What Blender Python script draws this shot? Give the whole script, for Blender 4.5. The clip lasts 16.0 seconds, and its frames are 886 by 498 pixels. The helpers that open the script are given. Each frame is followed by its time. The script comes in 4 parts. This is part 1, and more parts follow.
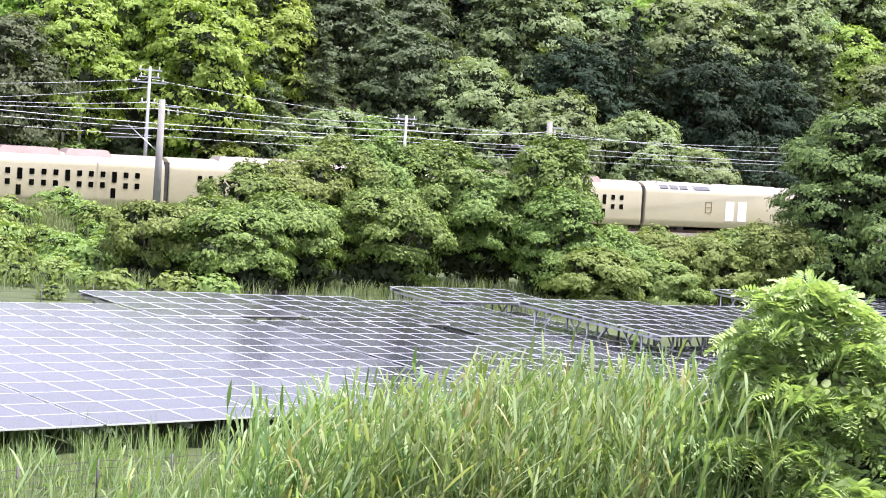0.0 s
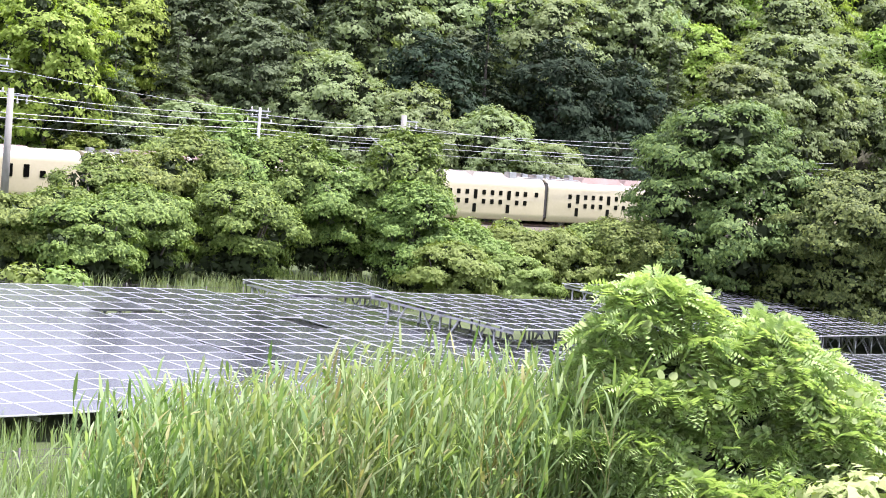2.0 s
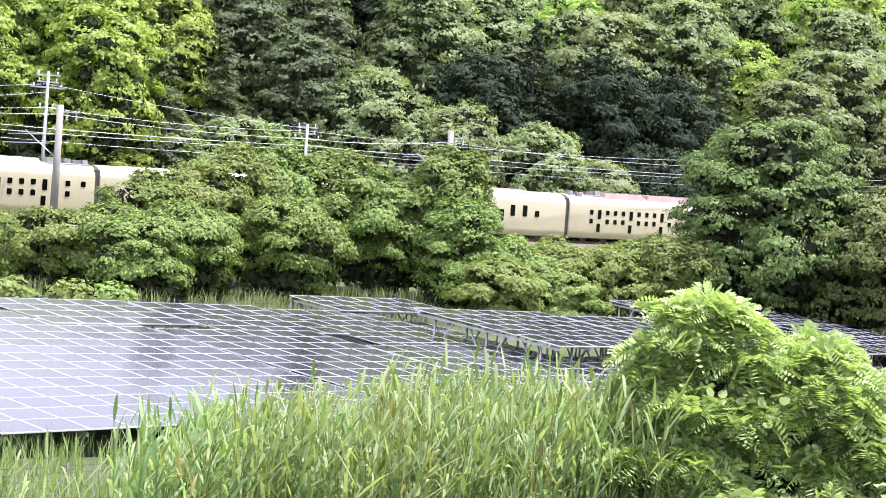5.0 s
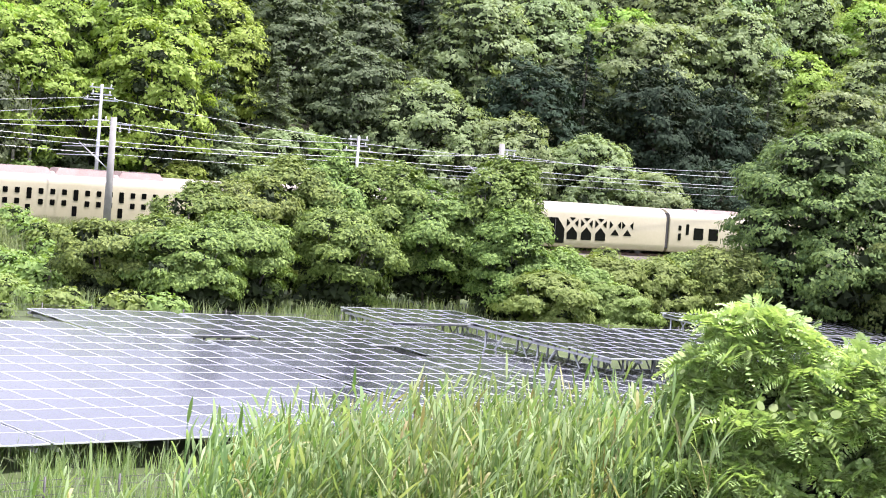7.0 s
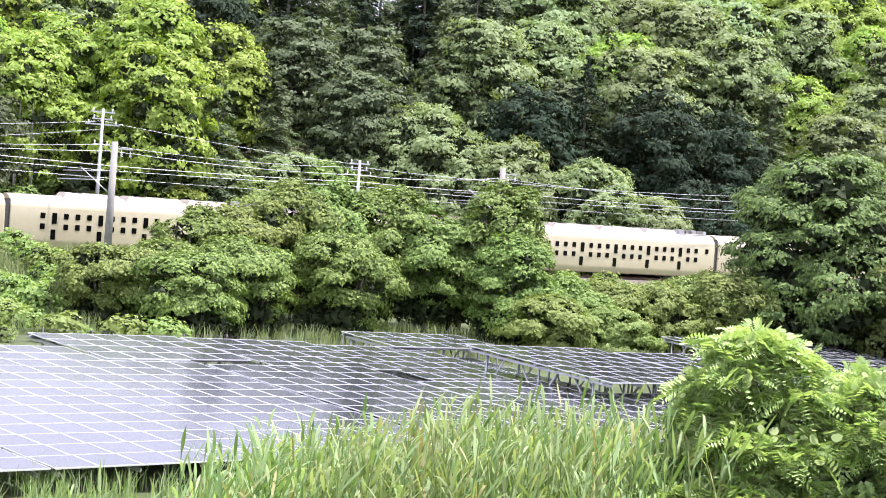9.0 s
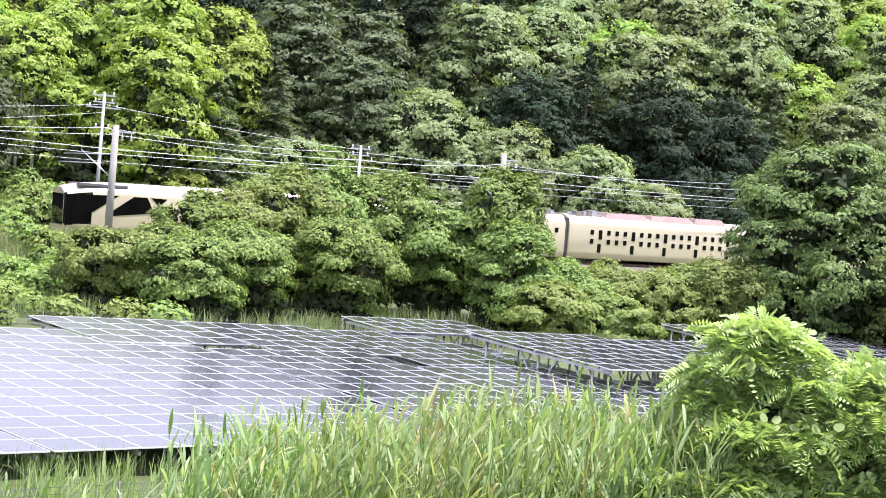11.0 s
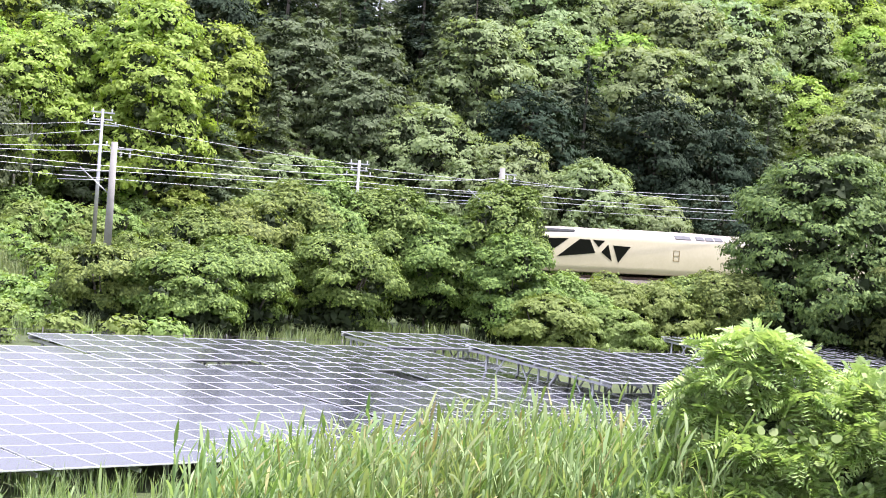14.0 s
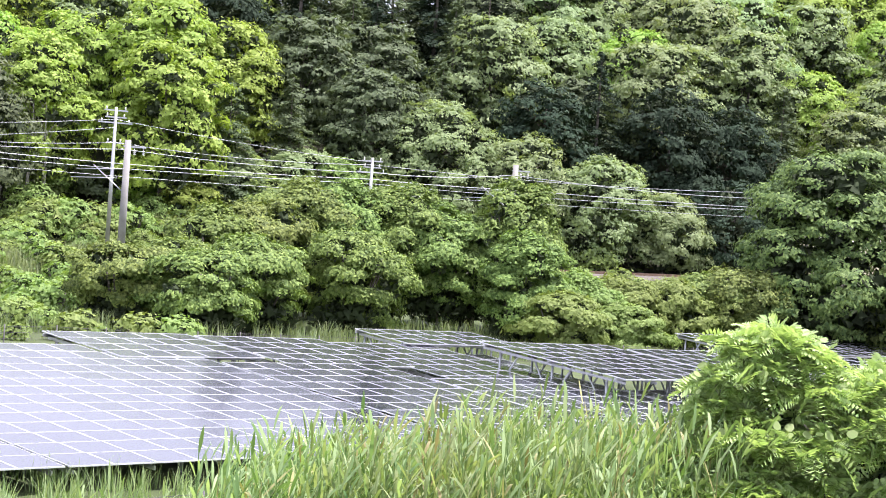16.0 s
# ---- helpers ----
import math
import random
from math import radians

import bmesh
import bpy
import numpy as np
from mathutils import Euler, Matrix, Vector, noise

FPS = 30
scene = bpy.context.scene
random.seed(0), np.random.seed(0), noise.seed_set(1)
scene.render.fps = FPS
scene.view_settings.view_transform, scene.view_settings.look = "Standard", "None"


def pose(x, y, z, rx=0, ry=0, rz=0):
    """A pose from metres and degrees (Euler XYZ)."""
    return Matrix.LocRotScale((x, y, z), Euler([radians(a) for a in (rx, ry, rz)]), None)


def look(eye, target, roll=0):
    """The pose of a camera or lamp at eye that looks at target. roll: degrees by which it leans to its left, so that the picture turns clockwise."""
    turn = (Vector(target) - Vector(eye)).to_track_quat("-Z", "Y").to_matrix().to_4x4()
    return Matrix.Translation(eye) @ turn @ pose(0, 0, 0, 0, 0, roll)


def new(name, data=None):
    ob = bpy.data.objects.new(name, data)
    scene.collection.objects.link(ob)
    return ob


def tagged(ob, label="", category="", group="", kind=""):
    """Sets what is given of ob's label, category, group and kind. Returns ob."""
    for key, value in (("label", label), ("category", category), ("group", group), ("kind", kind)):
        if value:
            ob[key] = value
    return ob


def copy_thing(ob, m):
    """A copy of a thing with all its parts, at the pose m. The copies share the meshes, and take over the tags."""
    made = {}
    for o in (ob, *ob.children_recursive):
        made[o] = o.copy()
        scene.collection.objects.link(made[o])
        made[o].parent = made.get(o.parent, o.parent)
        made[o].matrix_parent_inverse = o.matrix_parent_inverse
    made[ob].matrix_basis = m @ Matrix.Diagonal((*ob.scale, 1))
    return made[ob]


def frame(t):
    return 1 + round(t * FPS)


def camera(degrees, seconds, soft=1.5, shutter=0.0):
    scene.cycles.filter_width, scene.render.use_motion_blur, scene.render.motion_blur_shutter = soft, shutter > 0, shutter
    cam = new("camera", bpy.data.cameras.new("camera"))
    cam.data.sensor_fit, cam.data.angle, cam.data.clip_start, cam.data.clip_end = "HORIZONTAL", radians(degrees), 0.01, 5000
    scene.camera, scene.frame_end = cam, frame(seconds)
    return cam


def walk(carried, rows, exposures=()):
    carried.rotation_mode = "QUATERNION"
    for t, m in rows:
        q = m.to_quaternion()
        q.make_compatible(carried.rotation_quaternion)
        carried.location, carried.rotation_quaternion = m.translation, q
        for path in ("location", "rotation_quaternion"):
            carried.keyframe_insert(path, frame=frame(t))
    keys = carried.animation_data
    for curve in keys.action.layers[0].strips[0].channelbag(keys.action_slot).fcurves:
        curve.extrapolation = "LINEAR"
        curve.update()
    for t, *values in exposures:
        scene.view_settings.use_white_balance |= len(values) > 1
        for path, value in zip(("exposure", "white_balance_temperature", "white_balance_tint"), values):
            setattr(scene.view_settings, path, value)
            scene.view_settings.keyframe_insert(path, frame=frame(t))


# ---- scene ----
EYE = 8.0
cam = camera(27.55, 16.0, soft=1.0)
walk(cam, [
    (0.0, pose(0, 0, EYE, 86.641, -3.908, 1.630)),
    (0.5, pose(0, 0, EYE, 86.415, -4.123, -0.099)),
    (1.0, pose(0, 0, EYE, 86.398, -4.352, -1.491)),
    (1.5, pose(0, 0, EYE, 86.558, -4.452, -2.441)),
    (2.0, pose(0, 0, EYE, 86.765, -4.501, -2.995)),
    (2.5, pose(0, 0, EYE, 86.956, -4.541, -3.178)),
    (3.0, pose(0, 0, EYE, 87.061, -4.545, -3.082)),
    (3.5, pose(0, 0, EYE, 87.167, -4.493, -2.765)),
    (4.0, pose(0, 0, EYE, 87.217, -4.469, -2.417)),
    (6.5, pose(0, 0, EYE, 87.099, -4.587, -0.144)),
    (7.0, pose(0, 0, EYE, 87.423, -4.530, 0.114)),
    (7.5, pose(0, 0, EYE, 87.836, -4.529, 0.224)),
    (8.0, pose(0, 0, EYE, 88.124, -4.463, 0.231)),
    (8.5, pose(0, 0, EYE, 88.230, -4.476, 0.196)),
    (9.0, pose(0, 0, EYE, 88.187, -4.498, 0.142)),
    (9.5, pose(0, 0, EYE, 88.025, -4.625, 0.078)),
    (10.0, pose(0, 0, EYE, 87.851, -4.814, 0.058)),
    (12.5, pose(0, 0, EYE, 87.699, -4.891, 0.248)),
    (13.0, pose(0, 0, EYE, 87.847, -4.708, 0.191)),
    (13.5, pose(0, 0, EYE, 88.012, -4.561, 0.140)),
    (14.0, pose(0, 0, EYE, 88.193, -4.475, 0.130)),
    (14.5, pose(0, 0, EYE, 88.316, -4.440, 0.158)),
    (15.0, pose(0, 0, EYE, 88.377, -4.444, 0.263)),
    (15.5, pose(0, 0, EYE, 88.303, -4.410, 0.380)),
    (16.0, pose(0, 0, EYE, 88.066, -4.321, 0.552)),
], exposures=[(0.0, 1.08, 6200, 20), (1.5, 1.20, 6200, 20), (16.0, 1.18, 6200, 20)])

# ---- world and sun ----
SUN_UP, SUN_TURN = 70.0, 97.0
world = bpy.data.worlds.new("world")
scene.world = world
world.use_nodes = True
wn = world.node_tree
sky = wn.nodes.new("ShaderNodeTexSky")
sky.sky_type, sky.sun_disc = "NISHITA", False
sky.sun_elevation, sky.sun_rotation = radians(SUN_UP), radians(SUN_TURN)
sky.air_density, sky.dust_density, sky.ozone_density = 1.0, 4.0, 1.0
# thin bright cloud over the blue
clouds, veil, cover = wn.nodes.new("ShaderNodeTexNoise"), wn.nodes.new("ShaderNodeMix"), wn.nodes.new("ShaderNodeMapRange")
clouds.inputs["Scale"].default_value, clouds.inputs["Detail"].default_value = 3.0, 5
cover.inputs[1].default_value, cover.inputs[2].default_value, cover.inputs[3].default_value, cover.inputs[4].default_value = 0.3, 0.7, 0.7, 0.92
wn.links.new(wn.nodes.new("ShaderNodeTexCoord").outputs["Generated"], clouds.inputs["Vector"])
wn.links.new(clouds.outputs[0], cover.inputs[0])
wn.links.new(cover.outputs[0], veil.inputs[0])
veil.data_type = "RGBA"
wn.links.new(sky.outputs[0], veil.inputs[6])
veil.inputs[7].default_value = (8.4, 8.6, 9.9, 1)
wn.links.new(veil.outputs[2], wn.nodes["Background"].inputs[0])
wn.nodes["Background"].inputs[1].default_value = 0.098
sun = new("sun", bpy.data.lights.new("sun", "SUN"))
sun.data.energy, sun.data.angle, sun.data.color = 5.0, radians(1.5), (1.0, 0.96, 0.9)
sx, sy = math.sin(radians(SUN_TURN)), math.cos(radians(SUN_TURN))
sun.matrix_world = look((0, 0, 0), (-sx * math.cos(radians(SUN_UP)), -sy * math.cos(radians(SUN_UP)), -math.sin(radians(SUN_UP))))

# ---- plan: u runs along the railway, v across it and away from the camera ----
TURN = 30.3
CU, SU = math.cos(radians(TURN)), math.sin(radians(TURN))
TRACK_V, RAIL_Z, GRADE = 122.3, 1.75, 0.008
RAIL_U = 40.3


def plan(u, v, z=0.0):
    return Vector((u * CU - v * SU, u * SU + v * CU, z))


def along(x, y):
    return x * CU + y * SU


def across(x, y):
    return y * CU - x * SU


def smooth(a, b, t):
    t = min(1.0, max(0.0, (t - a) / (b - a)))
    return t * t * (3 - 2 * t)


def rail_height(u):
    return RAIL_Z + GRADE * (u - RAIL_U)


# solar field: a runs along its rows, b across them and uphill
FIELD = Vector((-7.935, 42.0, 0.927))
_t, _f, _s = radians(51), radians(2), radians(5)
E1 = Vector((math.cos(_t) * math.cos(_f), math.sin(_t) * math.cos(_f), -math.sin(_f)))
_h = Vector((math.sin(_t), -math.cos(_t), 0))
E2 = _h * math.cos(_s) - E1.cross(_h) * (1 if E1.cross(_h).z > 0 else -1) * math.sin(_s)
UP = E2.cross(E1) if E2.cross(E1).z > 0 else E1.cross(E2)


def ground_z(x, y):
    u, v = along(x, y), across(x, y)
    z = 6.2 * (1 - smooth(2, 32, y))
    a = (x - FIELD.x) * math.cos(_t) + (y - FIELD.y) * math.sin(_t)
    b = (y - FIELD.y) * math.cos(_t) - (x - FIELD.x) * math.sin(_t)
    z += (0.22 - 0.037 * max(-12.0, min(90.0, a)) + 0.06 * max(-6.0, min(13.0, b))) * smooth(28, 38, y) * (1 - smooth(80, 100, v))
    z += (rail_height(max(-120.0, min(u, 160.0))) - 0.45) * smooth(104, 117, v)
    if v > 127:
        rise = max(0.25, min(0.52, 0.295 + 0.0018 * (u - 60)))
        z += rise * (min(v, 182.0) - 127) * smooth(127, 145, v) - 0.2 * max(0.0, min(v - 186.0, 100.0))
    return z + 0.12 * noise.noise((x * 0.3, y * 0.3, 0))


# ---- materials ----
def nodes_of(name):
    m = bpy.data.materials.new(name)
    m.use_nodes = True
    return m, m.node_tree, m.node_tree.nodes["Principled BSDF"]


def surface(name, low, high, rough=0.6, metal=0.0, scale=3.0, bump=0.1, fine=40.0, coat=0.0, spread=0.0):
    """Two scales of noise between two colours, with a fine relief."""
    m, nt, b = nodes_of(name)
    co = nt.nodes.new("ShaderNodeTexCoord")
    n1, n2 = nt.nodes.new("ShaderNodeTexNoise"), nt.nodes.new("ShaderNodeTexNoise")
    n1.inputs["Scale"].default_value, n2.inputs["Scale"].default_value = scale, fine
    n1.inputs["Detail"].default_value = 6
    ramp = nt.nodes.new("ShaderNodeValToRGB")
    ramp.color_ramp.elements[0].position, ramp.color_ramp.elements[1].position = 0.3, 0.7
    ramp.color_ramp.elements[0].color, ramp.color_ramp.elements[1].color = (*low, 1), (*high, 1)
    mix = nt.nodes.new("ShaderNodeMath")
    mix.operation = "MULTIPLY_ADD"
    mix.inputs[1].default_value = 0.35
    for n in (n1, n2):
        nt.links.new(co.outputs["Object"], n.inputs["Vector"])
    nt.links.new(n2.outputs[0], mix.inputs[0])
    sub = nt.nodes.new("ShaderNodeMath")
    sub.operation = "MULTIPLY"
    sub.inputs[1].default_value = 0.7
    nt.links.new(n1.outputs[0], sub.inputs[0])
    nt.links.new(sub.outputs[0], mix.inputs[2])
    nt.links.new(mix.outputs[0], ramp.inputs[0])
    col = ramp.outputs[0]
    if spread:
        info, hsv = nt.nodes.new("ShaderNodeObjectInfo"), nt.nodes.new("ShaderNodeHueSaturation")
        rng = nt.nodes.new("ShaderNodeMapRange")
        rng.inputs[3].default_value, rng.inputs[4].default_value = 1 - spread, 1 + spread
        nt.links.new(info.outputs["Random"], rng.inputs[0])
        nt.links.new(rng.outputs[0], hsv.inputs["Value"])
        nt.links.new(col, hsv.inputs["Color"])
        col = hsv.outputs[0]
    nt.links.new(col, b.inputs["Base Color"])
    b.inputs["Roughness"].default_value, b.inputs["Metallic"].default_value = rough, metal
    b.inputs["Coat Weight"].default_value = coat
    if bump:
        bp = nt.nodes.new("ShaderNodeBump")
        bp.inputs["Strength"].default_value, bp.inputs["Distance"].default_value = bump, 0.02
        nt.links.new(n2.outputs[0], bp.inputs["Height"])
        nt.links.new(bp.outputs[0], b.inputs["Normal"])
    return m


def leaf_material(name, dark, light, through_light=0.35, rough=0.62, tree_spread=0.12, hue=0.02):
    """Leaves that differ one by one and tree by tree, and let light through."""
    m, nt, b = nodes_of(name)
    geo, info = nt.nodes.new("ShaderNodeNewGeometry"), nt.nodes.new("ShaderNodeObjectInfo")
    ramp, hsv = nt.nodes.new("ShaderNodeValToRGB"), nt.nodes.new("ShaderNodeHueSaturation")
    ramp.color_ramp.elements[0].color, ramp.color_ramp.elements[1].color = (*dark, 1), (*light, 1)
    nt.links.new(geo.outputs["Random Per Island"], ramp.inputs[0])
    for slot, span in (("Value", tree_spread), ("Hue", hue)):
        rng = nt.nodes.new("ShaderNodeMapRange")
        mid = 0.5 if slot == "Hue" else 1.0
        rng.inputs[3].default_value, rng.inputs[4].default_value = mid - span, mid + span
        nt.links.new(info.outputs["Random"], rng.inputs[0])
        nt.links.new(rng.outputs[0], hsv.inputs[slot])
    nt.links.new(ramp.outputs[0], hsv.inputs["Color"])
    nt.links.new(hsv.outputs[0], b.inputs["Base Color"])
    b.inputs["Roughness"].default_value = rough
    b.inputs["Specular IOR Level"].default_value = 0.25
    tr, mixs = nt.nodes.new("ShaderNodeBsdfTranslucent"), nt.nodes.new("ShaderNodeMixShader")
    warm = nt.nodes.new("ShaderNodeMix")
    warm.data_type, warm.blend_type = "RGBA", "MULTIPLY"
    warm.inputs[0].default_value = 1.0
    nt.links.new(hsv.outputs[0], warm.inputs[6])
    warm.inputs[7].default_value = (1.25, 1.3, 0.6, 1)
    nt.links.new(warm.outputs[2], tr.inputs[0])
    mixs.inputs[0].default_value = through_light
    nt.links.new(b.outputs[0], mixs.inputs[1])
    nt.links.new(tr.outputs[0], mixs.inputs[2])
    nt.links.new(mixs.outputs[0], nt.nodes["Material Output"].inputs[0])
    return m


def plain(name, color, rough=0.5, metal=0.0):
    m, nt, b = nodes_of(name)
    b.inputs["Base Color"].default_value = (*color, 1)
    b.inputs["Roughness"].default_value, b.inputs["Metallic"].default_value = rough, metal
    return m


SOIL = surface("meadow_soil", (0.03, 0.045, 0.014), (0.075, 0.10, 0.03), 0.95, scale=0.6, bump=0.8, fine=6)
FOREST_FLOOR = surface("forest_floor", (0.02, 0.018, 0.01), (0.05, 0.05, 0.025), 0.95, scale=0.5, bump=0.8, fine=5)
BALLAST = surface("ballast", (0.06, 0.052, 0.045), (0.15, 0.13, 0.11), 0.95, scale=1.5, bump=0.9, fine=14)
CREAM = surface("champagne_paint", (0.48, 0.43, 0.29), (0.545, 0.49, 0.34), 0.32, 0.25, scale=0.5, bump=0.0, fine=5, coat=0.4)
ROOF = surface("roof_paint", (0.38, 0.335, 0.30), (0.48, 0.43, 0.39), 0.4, 0.25, scale=0.7, bump=0.05, fine=9)
ROOF_DECK = surface("roof_deck_paint", (0.24, 0.165, 0.15), (0.34, 0.26, 0.24), 0.5, 0.2, scale=0.9, bump=0.05, fine=9)
ROOF_GEAR = surface("roof_gear_paint", (0.16, 0.14, 0.13), (0.32, 0.28, 0.26), 0.5, 0.3, scale=1.5, bump=0.1, fine=12)
GLASS = plain("tinted_window_glass", (0.004, 0.004, 0.004), 0.05)
GLASS.node_tree.nodes["Principled BSDF"].inputs["Specular IOR Level"].default_value = 0.2
WHITE_DOOR = plain("white_door_paint", (0.78, 0.77, 0.72), 0.35)
EMBLEM = plain("bronze_emblem", (0.30, 0.22, 0.10), 0.4, 0.5)
ROOF_GLASS = plain("grey_roof_glass", (0.12, 0.12, 0.13), 0.2)
GANGWAY = surface("gangway_rubber", (0.03, 0.03, 0.03), (0.07, 0.065, 0.06), 0.8, scale=3, fine=20)
STEEL = surface("galvanised_steel", (0.38, 0.39, 0.40), (0.55, 0.56, 0.57), 0.42, 0.8, scale=4, bump=0.05, fine=30)
DARK_STEEL = surface("dark_steel", (0.06, 0.06, 0.06), (0.14, 0.13, 0.13), 0.6, 0.5, scale=4, bump=0.1, fine=30)
CONCRETE = surface("concrete", (0.20, 0.195, 0.185), (0.31, 0.30, 0.285), 0.85, scale=1.5, bump=0.3, fine=25)
RAIL = surface("rail_steel", (0.10, 0.06, 0.04), (0.22, 0.15, 0.11), 0.6, 0.6, scale=4, fine=30)
BARK = surface("bark", (0.05, 0.042, 0.035), (0.16, 0.14, 0.12), 0.9, scale=2.5, bump=0.8, fine=12)
PALE_BARK = surface("pale_bark", (0.22, 0.20, 0.17), (0.42, 0.40, 0.35), 0.9, scale=2.5, bump=0.6, fine=12)
WIRE = plain("aluminium_wire", (0.42, 0.43, 0.45), 0.45, 0.6)
PORCELAIN = plain("white_porcelain", (0.75, 0.75, 0.73), 0.25)
LEAF_BUSH = leaf_material("thicket_leaves", (0.070, 0.118, 0.028), (0.246, 0.325, 0.084), 0.24)
LEAF_SPREAD = leaf_material("spreading_tree_leaves", (0.054, 0.095, 0.028), (0.193, 0.26, 0.076), 0.22)
LEAF_LIME = leaf_material("lime_leaves", (0.20, 0.30, 0.055), (0.36, 0.47, 0.12), 0.4)
LEAF_DULL = leaf_material("dull_leaves", (0.080, 0.11, 0.056), (0.134, 0.17, 0.084), 0.3)
LEAF_PALE = leaf_material("pale_leaves", (0.182, 0.25, 0.119), (0.310, 0.385, 0.189), 0.38)
# dark conifer needles; on broadleaf trees this colour paints in the shade
LEAF_DARK = leaf_material("needles_and_shade_leaves", (0.014, 0.027, 0.014), (0.036, 0.058, 0.032), 0.12, 0.85)
# leaf colour taken near black: the shade inside the crowns is put into it
INNER_SHADE = surface("inner_shade_foliage", (0.012, 0.020, 0.006), (0.035, 0.054, 0.016), 0.9, scale=2.5, bump=1.0, fine=9)
LEAF_NEAR = leaf_material("young_tree_leaves", (0.27, 0.365, 0.14), (0.47, 0.555, 0.27), 0.33, tree_spread=0.04)
LEAF_VINE = leaf_material("vine_leaves", (0.203, 0.29, 0.108), (0.332, 0.42, 0.184), 0.4, tree_spread=0.04)
LEAF_WEED = leaf_material("weed_leaves", (0.139, 0.21, 0.056), (0.268, 0.35, 0.108), 0.35)
LEAF_GRASS = leaf_material("pale_grass", (0.139, 0.19, 0.084), (0.300, 0.34, 0.183), 0.35)
LEAF_REED = leaf_material("reed_blades", (0.118, 0.19, 0.065), (0.364, 0.44, 0.227), 0.4, tree_spread=0.08)
REED_STRAW = leaf_material("dry_reed", (0.22, 0.20, 0.09), (0.42, 0.38, 0.20), 0.3, tree_spread=0.06)


def solar_glass():
    m, nt, b = nodes_of("solar_glass")
    b.inputs["Base Color"].default_value = (0.012, 0.013, 0.02, 1)
    b.inputs["Roughness"].default_value = 0.06
    b.inputs["IOR"].default_value = 1.6
    b.inputs["Coat Weight"].default_value = 0.6
    b.inputs["Coat Roughness"].default_value = 0.15
    info = nt.nodes.new("ShaderNodeObjectInfo")
    rng = nt.nodes.new("ShaderNodeMapRange")
    rng.inputs[3].default_value, rng.inputs[4].default_value = 0.12, 0.17
    nt.links.new(info.outputs["Random"], rng.inputs[0])
    nt.links.new(rng.outputs[0], b.inputs["Roughness"])
    return m


SOLAR = solar_glass()
ALU = surface("panel_frame_aluminium", (0.74, 0.75, 0.77), (0.84, 0.85, 0.87), 0.4, 0.5, scale=6, bump=0.02, fine=40)


# ---- mesh helpers ----
def part(name, bm, material, parent=None, label=""):
    me = bpy.data.meshes.new(name)
    bm.to_mesh(me)
    bm.free()
    for mt in (material if isinstance(material, (list, tuple)) else [material]):
        me.materials.append(mt)
    ob = new(name, me)
    ob.parent = parent
    if label:
        ob["label"] = label
    return ob


def box(bm, x0, x1, y0, y1, z0, z1, bevel=0.0, mat=0):
    r = bmesh.ops.create_cube(bm, size=1.0, matrix=Matrix.Translation(((x0 + x1) / 2, (y0 + y1) / 2, (z0 + z1) / 2))
                              @ Matrix.Diagonal((x1 - x0, y1 - y0, z1 - z0, 1)))
    vs = r["verts"]
    if bevel:
        es = list({e for v in vs for e in v.link_edges})
        out = bmesh.ops.bevel(bm, geom=es, offset=bevel, segments=2, affect="EDGES")
        for f in out["faces"]:
            f.material_index = mat
    for v in vs:
        if v.is_valid:
            for f in v.link_faces:
                f.material_index = mat
    return bm


def tube(bm, a, b, r0, r1=None, sides=8, mat=0):
    a, b = Vector(a), Vector(b)
    d = b - a
    q = d.to_track_quat("Z", "Y").to_matrix().to_4x4()
    r = bmesh.ops.create_cone(bm, cap_ends=True, segments=sides, radius1=r0, radius2=r0 if r1 is None else r1, depth=d.length,
                              matrix=Matrix.Translation((a + b) / 2) @ q)
    for v in r["verts"]:
        for f in v.link_faces:
            f.material_index, f.smooth = mat, len(f.verts) == 4
    return bm


def quads(name, verts, faces, material, parent=None, slots=None):
    """A mesh object from generated arrays of vertices and equal-sided faces."""
    verts, faces = np.asarray(verts, np.float32).reshape(-1, 3), np.asarray(faces, np.int32)
    me = bpy.data.meshes.new(name)
    k = faces.shape[1]
    me.vertices.add(len(verts))
    me.vertices.foreach_set("co", verts.ravel())
    me.loops.add(faces.size)
    me.loops.foreach_set("vertex_index", faces.ravel())
    me.polygons.add(len(faces))
    me.polygons.foreach_set("loop_start", np.arange(0, faces.size, k, dtype=np.int32))
    for mt in (material if isinstance(material, (list, tuple)) else [material]):
        me.materials.append(mt)
    if slots is not None:
        me.polygons.foreach_set("material_index", np.asarray(slots, np.int32))
    me.update(calc_edges=True)
    ob = new(name, me)
    ob.parent = parent
    return ob


def leaf_cloud(rng, centres, normals, size, aspect=0.6, fold=0.25):
    """Pointed leaves, one at each centre, facing its normal."""
    n = len(centres)
    normals = normals / np.linalg.norm(normals, axis=1, keepdims=True)
    t = np.cross(normals, rng.normal(size=(n, 3)))
    t /= np.linalg.norm(t, axis=1, keepdims=True)
    b = np.cross(normals, t)
    s = (size * rng.uniform(0.6, 1.35, n))[:, None]
    v = np.stack([centres - t * s * 0.4 + b * s * aspect * 0.5, centres - t * s * 0.4 - b * s * aspect * 0.5, centres + t * s * 0.6 - normals * s * fold * 0.5], 1)
    return v.reshape(-1, 3), np.arange(3 * n).reshape(n, 3)


